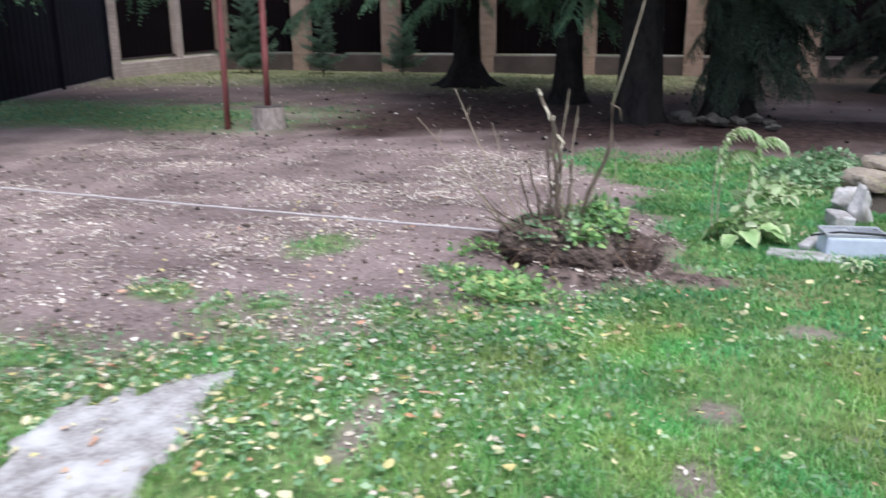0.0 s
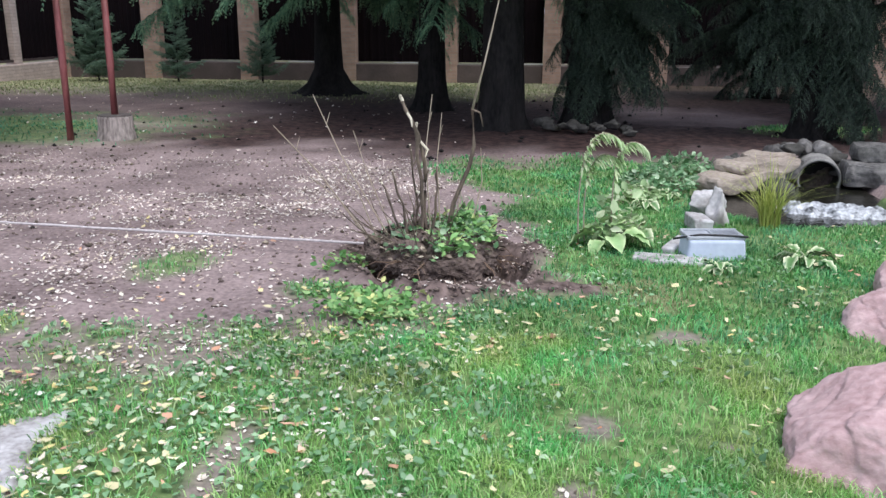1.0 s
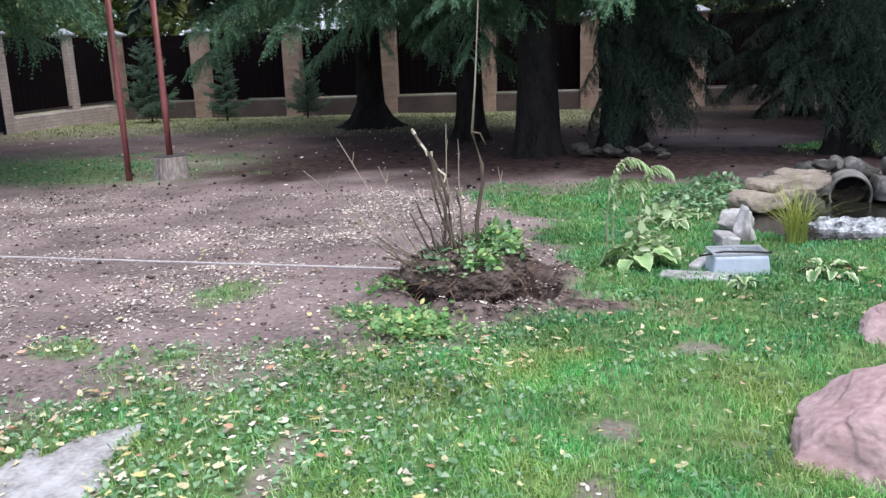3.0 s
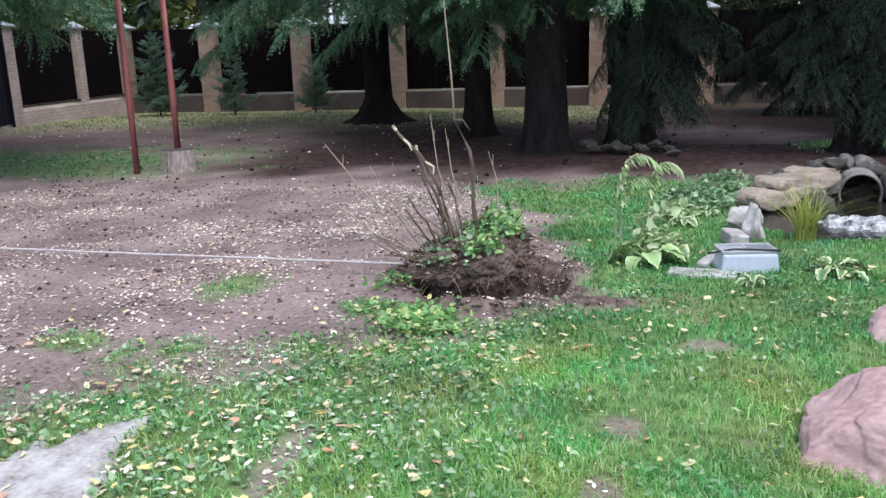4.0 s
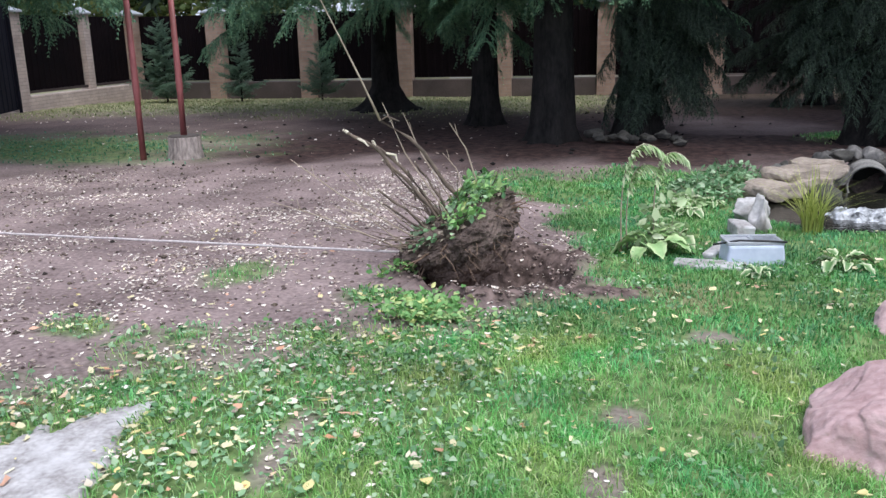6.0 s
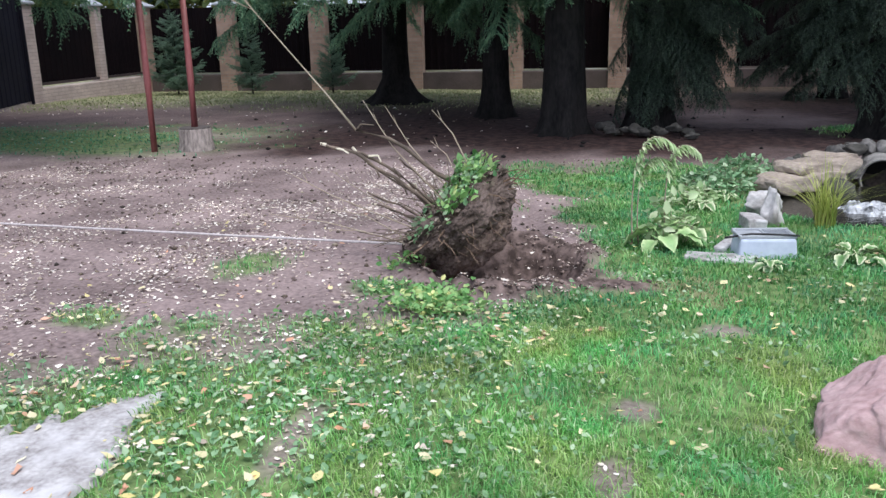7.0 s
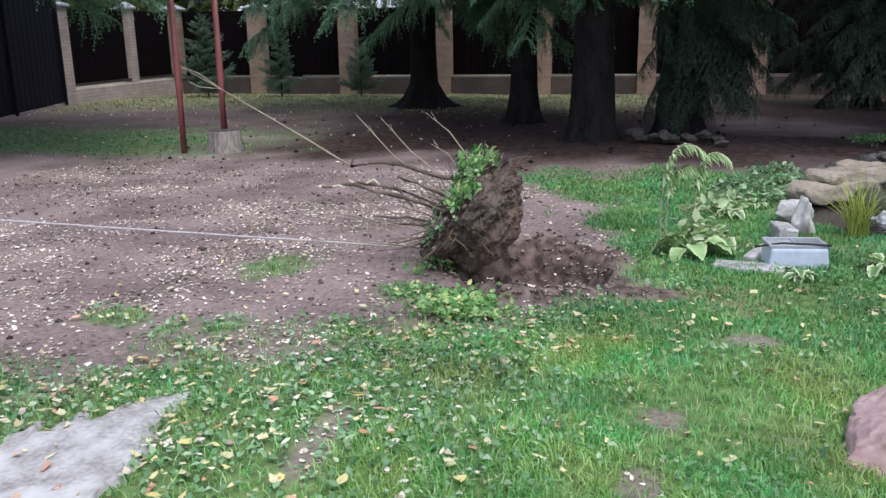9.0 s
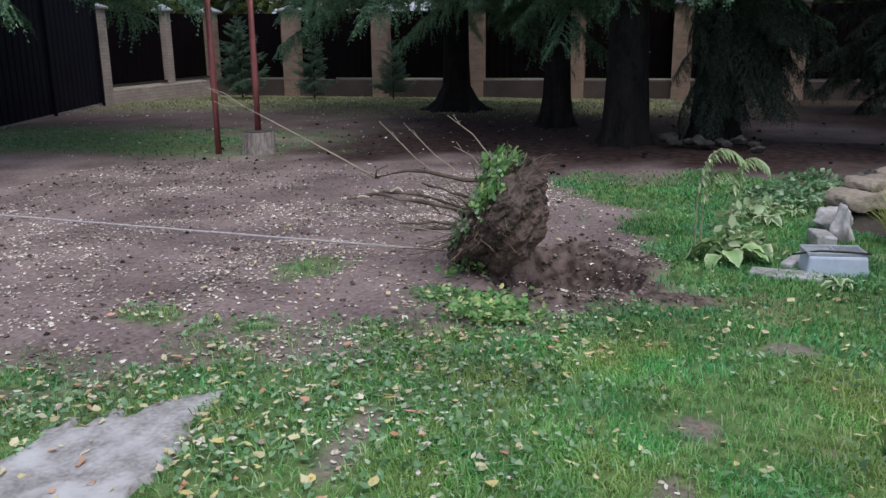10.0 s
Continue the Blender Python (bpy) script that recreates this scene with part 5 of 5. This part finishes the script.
tagged(leaves_mesh("ground_weeds", lifted(scatter(5200, (-2.4, 0.3, 3.2, 4.6), lambda x, y: rough_front(x, y) * step(y + 0.5 * wob(x, y, 2.5, 61) + 0.15 * x, 3.2, 3.9) * (0.2 + 0.8 * step(wob(x, y, 3.0, 63), -0.2, 0.3)), 17), 0.01, 0.055, 5), CLOVER, None, 12, 0.036), "bright green low weeds at the lawn's edge", "weeds")
tagged(leaves_mesh("ground_weeds", lifted(scatter(8500, (-3.0, 0.2, 2.0, 4.5), rough_front, 7), 0.005, 0.04, 2), DEEP_WEED, None, 9, 0.034), "clover and weeds among the lawn grass", "weeds")
tagged(leaves_mesh("ground_weeds", lifted(scatter(5200, (-0.6, 2.4, 1.9, 6.0), lambda x, y: lawn(x, y) * step(wob(x, y, 2.0, 91) + 0.5 * wob(x, y, 6.0, 93), -0.15, 0.35), 8), 0.005, 0.05, 3), DEEP_WEED, None, 10, 0.03), "clover and weeds among the lawn grass", "weeds")


def flat_bits(name, spots, mat, seed, lo, hi, thick, label, category, ratio=0.5):
    """Curled scraps and leaves lying flat: six-sided outlines with a raised middle."""
    rng = np.random.default_rng(seed)
    V, F = [], []
    for x, y, z in spots:
        a, L = rng.uniform(0, 2 * math.pi), rng.uniform(lo, hi)
        W = L * rng.uniform(ratio * 0.55, ratio * 1.5)
        u, v = np.array([math.cos(a), math.sin(a), rng.uniform(-0.3, 0.3)]), np.array([-math.sin(a), math.cos(a), rng.uniform(-0.3, 0.3)])
        c, k = np.array([x, y, z + thick]), len(V)
        curl = np.array([0, 0, L * rng.uniform(-0.12, 0.3)])
        n1, n2 = rng.uniform(0.5, 1.25), rng.uniform(0.5, 1.25)
        V += [c, c + u * L * 0.5 + curl, c + u * L * 0.18 * n2 + v * W * 0.5 * n1 + curl * 0.2, c - u * L * 0.2 + v * W * 0.45 + curl * 0.6, c - u * L * 0.5 + curl, c - u * L * 0.2 * n1 - v * W * 0.45 * n2 + curl * 0.9, c + u * L * 0.18 - v * W * 0.5 + curl * 0.6]
        F += [(k, k + 1 + i, k + 1 + (i + 1) % 6) for i in range(6)]
    return tagged(from_arrays(name, V, F, mat), label, category, kind="stuff")


def leafy(x, y):
    return (0.25 + 0.75 * step(wob(x, y, 1.1, 41), -0.2, 0.35)) * (0.3 + 0.7 * (1 - step(x, -0.9, 0.4))) * (0.15 if on_slab(x, y) else 1.0) * (0.22 + 0.78 * lawn(x, y)) * (1 - step(y, 4.6, 6.5) * 0.75) * (1 - pond(x, y)) * (1 - hole(x, y)) * (1 - 0.7 * spoil(x, y))


def scrappy(x, y):
    bare = 1 - lawn(x, y)
    band = step(wob(x, y, 0.8, 51) + 0.7 * wob(x, y, 2.4, 53) + 0.4 * wob(x, y, 7.0, 57), -0.1, 0.55)
    spot = max(1 - step(math.hypot((x - cx) / rx, (y - cy) / ry), 0.5, 1.2) for cx, cy, rx, ry in ((-1.6, 3.85, 0.35, 0.2), (-1.6, 7.6, 0.9, 1.0), (-2.6, 5.2, 0.8, 0.8), (-2.8, 6.5, 1.2, 0.6)))
    return bare * min(1, 0.04 + 0.55 * band + 0.75 * spot * (0.25 + 0.75 * step(wob(x, y, 5.0, 59), -0.3, 0.3))) * (1 - step(y, 8.2, 9.4)) * (1 - hole(x, y)) * (1 - pond(x, y)) * (0 if x > 0.2 else 1)


flat_bits("fallen_leaves", grounded(scatter(5600, (-3.1, 2.4, 1.9, 6.5), leafy, 11)), FALLEN, 11, 0.014, 0.062, 0.026, "fallen yellow, cream and russet leaves on the lawn", "leaves")
flat_bits("leaf_scraps", grounded(scatter(90000, (-6.5, 0.1, 2.2, 9.2), scrappy, 12)), CHIPS, 12, 0.008, 0.034, 0.005, "dry pale leaf scraps strewn over bare earth", "leaves", 0.55)
flat_bits("leaf_scraps", grounded(scatter(900, (-12, -1, 9.0, 20), lambda x, y: 0.5, 13)), CHIPS, 13, 0.03, 0.06, 0.012, "dry pale leaf scraps under the spruces", "leaves", 0.6)


def crumbs(name, spots, mat, seed, lo, hi, label, category):
    """Small clods: squashed octahedra."""
    rng = np.random.default_rng(seed)
    V, F = [], []
    for x, y, z in spots:
        s = rng.uniform(lo, hi)
        k, c = len(V), np.array([x, y, z + s * 0.2])
        a = rng.uniform(0, 6.28)
        ring = [c + s * rng.uniform(0.6, 1.2) * np.array([math.cos(a + i * 1.257), math.sin(a + i * 1.257), rng.uniform(-0.2, 0.2)]) for i in range(5)]
        V += ring + [c + np.array([0, 0, s * 0.7]), c - np.array([0, 0, s * 0.6])]
        F += [(k + i, k + (i + 1) % 5, k + 5) for i in range(5)] + [(k + (i + 1) % 5, k + i, k + 6) for i in range(5)]
    return tagged(from_arrays(name, V, F, mat), label, category, kind="stuff")


flat_bits("leaf_scraps", grounded(scatter(5200, (-3.1, -0.2, 2.0, 4.5), lambda x, y: 0.75 * rough_front(x, y) * step(wob(x, y, 1.8, 81) + 0.6 * wob(x, y, 6.0, 83), -0.2, 0.4), 19)), CHIPS, 19, 0.012, 0.045, 0.02, "dry pale leaf scraps among thin grass", "leaves", 0.5)
crumbs("earth_clods", grounded(scatter(2600, (-1.8, 0.6, 4.3, 6.2), lambda x, y: max(spoil(x, y) * 0.7, hole(x, y) * 0.6), 14)), CLODS, 14, 0.004, 0.02, "loose crumbs of dug earth round the hole", "soil")
crumbs("earth_clods", grounded(scatter(5000, (-6.5, 0.1, 3.0, 9.5), lambda x, y: (1 - lawn(x, y)) * 0.5, 15)), CLODS, 15, 0.004, 0.018, "small crumbs of earth on the bare ground", "soil")
crumbs("earth_clods", grounded(scatter(330, (-6.5, 0.1, 3.2, 9.3), lambda x, y: 1 - lawn(x, y), 18)), DEAD, 18, 0.008, 0.026, "dark clods and bark pieces on bare earth", "soil")
crumbs("spruce_cones", grounded(scatter(170, (-6, 3, 8.8, 16), lambda x, y: 0.5 * litter(x, y) + 0.1, 16)), BARK, 16, 0.02, 0.045, "dark fallen cones on the needle litter", "cones")


def far_trees():
    """A row of leafy trees beyond the fence."""
    rng = random.Random(9)
    for i in range(9):
        x, y, r = -22 + 5.2 * i + rng.uniform(-1, 1), 31 + rng.uniform(-3, 4), rng.uniform(2.0, 3.0)
        t = thing("garden_tree", x, y, -0.2, "leafy green tree beyond the fence", "tree", "trees beyond the fence")
        bm = bmesh.new()
        tube(bm, [(0, 0, -0.1), (0.1, 0, 2), (0, 0.1, 4.5), (0.1, 0, 6)], [0.22, 0.17, 0.11, 0.04], 9)
        for k in range(5):
            a = k * 1.3 + i
            tube(bm, [(0, 0, 2.4 + 0.4 * k), (math.cos(a), math.sin(a), 3.4 + 0.5 * k), (1.8 * math.cos(a), 1.8 * math.sin(a), 4.2 + 0.5 * k)], [0.09, 0.05, 0.02], 6)
        part("trunk", bm, BARK, t, smooth=True)
        spots = []
        for _ in range(4200):
            d = Vector((rng.gauss(0, 1), rng.gauss(0, 1), rng.gauss(0, 1))).normalized() * rng.uniform(0.45, 1.0) * r
            d *= 1 + 0.35 * noise.noise(d * 0.9 + Vector((i, 0, 0)))
            spots.append((d.x * 1.15, d.y, 3.6 + d.z * 0.95))
        leaves_mesh("crown", spots, BROADLEAF, t, i, 0.34)


far_trees()


# ---- what moves ----
# seconds, lean of the ball, of the cut stems, of the long stem, of its whip, and the drag to the west
TILT = [(0, 0, 0, 0, 0, 0.03), (0.7, 0, 0, 1, 0, 0.03), (1.5, 1, 0.5, 4, -2, 0.04), (2.5, 3, 1, 8, -4, 0.05), (3.2, 7, 2, 9, -4, 0.06), (3.8, 12, 3, 10, -5, 0.07), (4.5, 17, 4, 11, -6, 0.08), (5.2, 23, 5, 17, -10, 0.1), (5.8, 28, 6, 25, -16, 0.12), (6.5, 34, 8, 33, -22, 0.15), (7.2, 40, 13, 36, -20, 0.18), (8.0, 45, 17, 41, -20, 0.2), (9.0, 49, 21, 47, -23, 0.23), (10.0, 52, 23, 50, -26, 0.26)]
PULL = [(0, -1.02), (1.0, -1.03), (2.5, -1.06), (3.8, -1.09), (4.5, -1.1), (5.2, -1.12), (6.5, -1.18), (7.5, -1.24), (9.0, -1.32), (10.0, -1.37)]


def motions():
    walk(SHRUB, [(t, pose(PIVOT[0] - d, PIVOT[1] + 0.1 * d, PIVOT[2], 0, -ball, 8)) for t, ball, cut, bend, tip, d in TILT])
    for stem, foot in STEMS:
        walk(stem, [(t, pose(*foot, 0, -cut, 0)) for t, ball, cut, bend, tip, d in TILT])
    walk(LONG_STEM, [(t, pose(0.46, 0.03, 0.18, 0, -bend, 0)) for t, ball, cut, bend, tip, d in TILT])
    walk(WHIP, [(t, pose(*WHIP_AT, 0, -tip, 0)) for t, ball, cut, bend, tip, d in TILT])
    walk(ROPE_THING, [(t, pose(x, 5.2, 0.1)) for t, x in PULL])


motions()
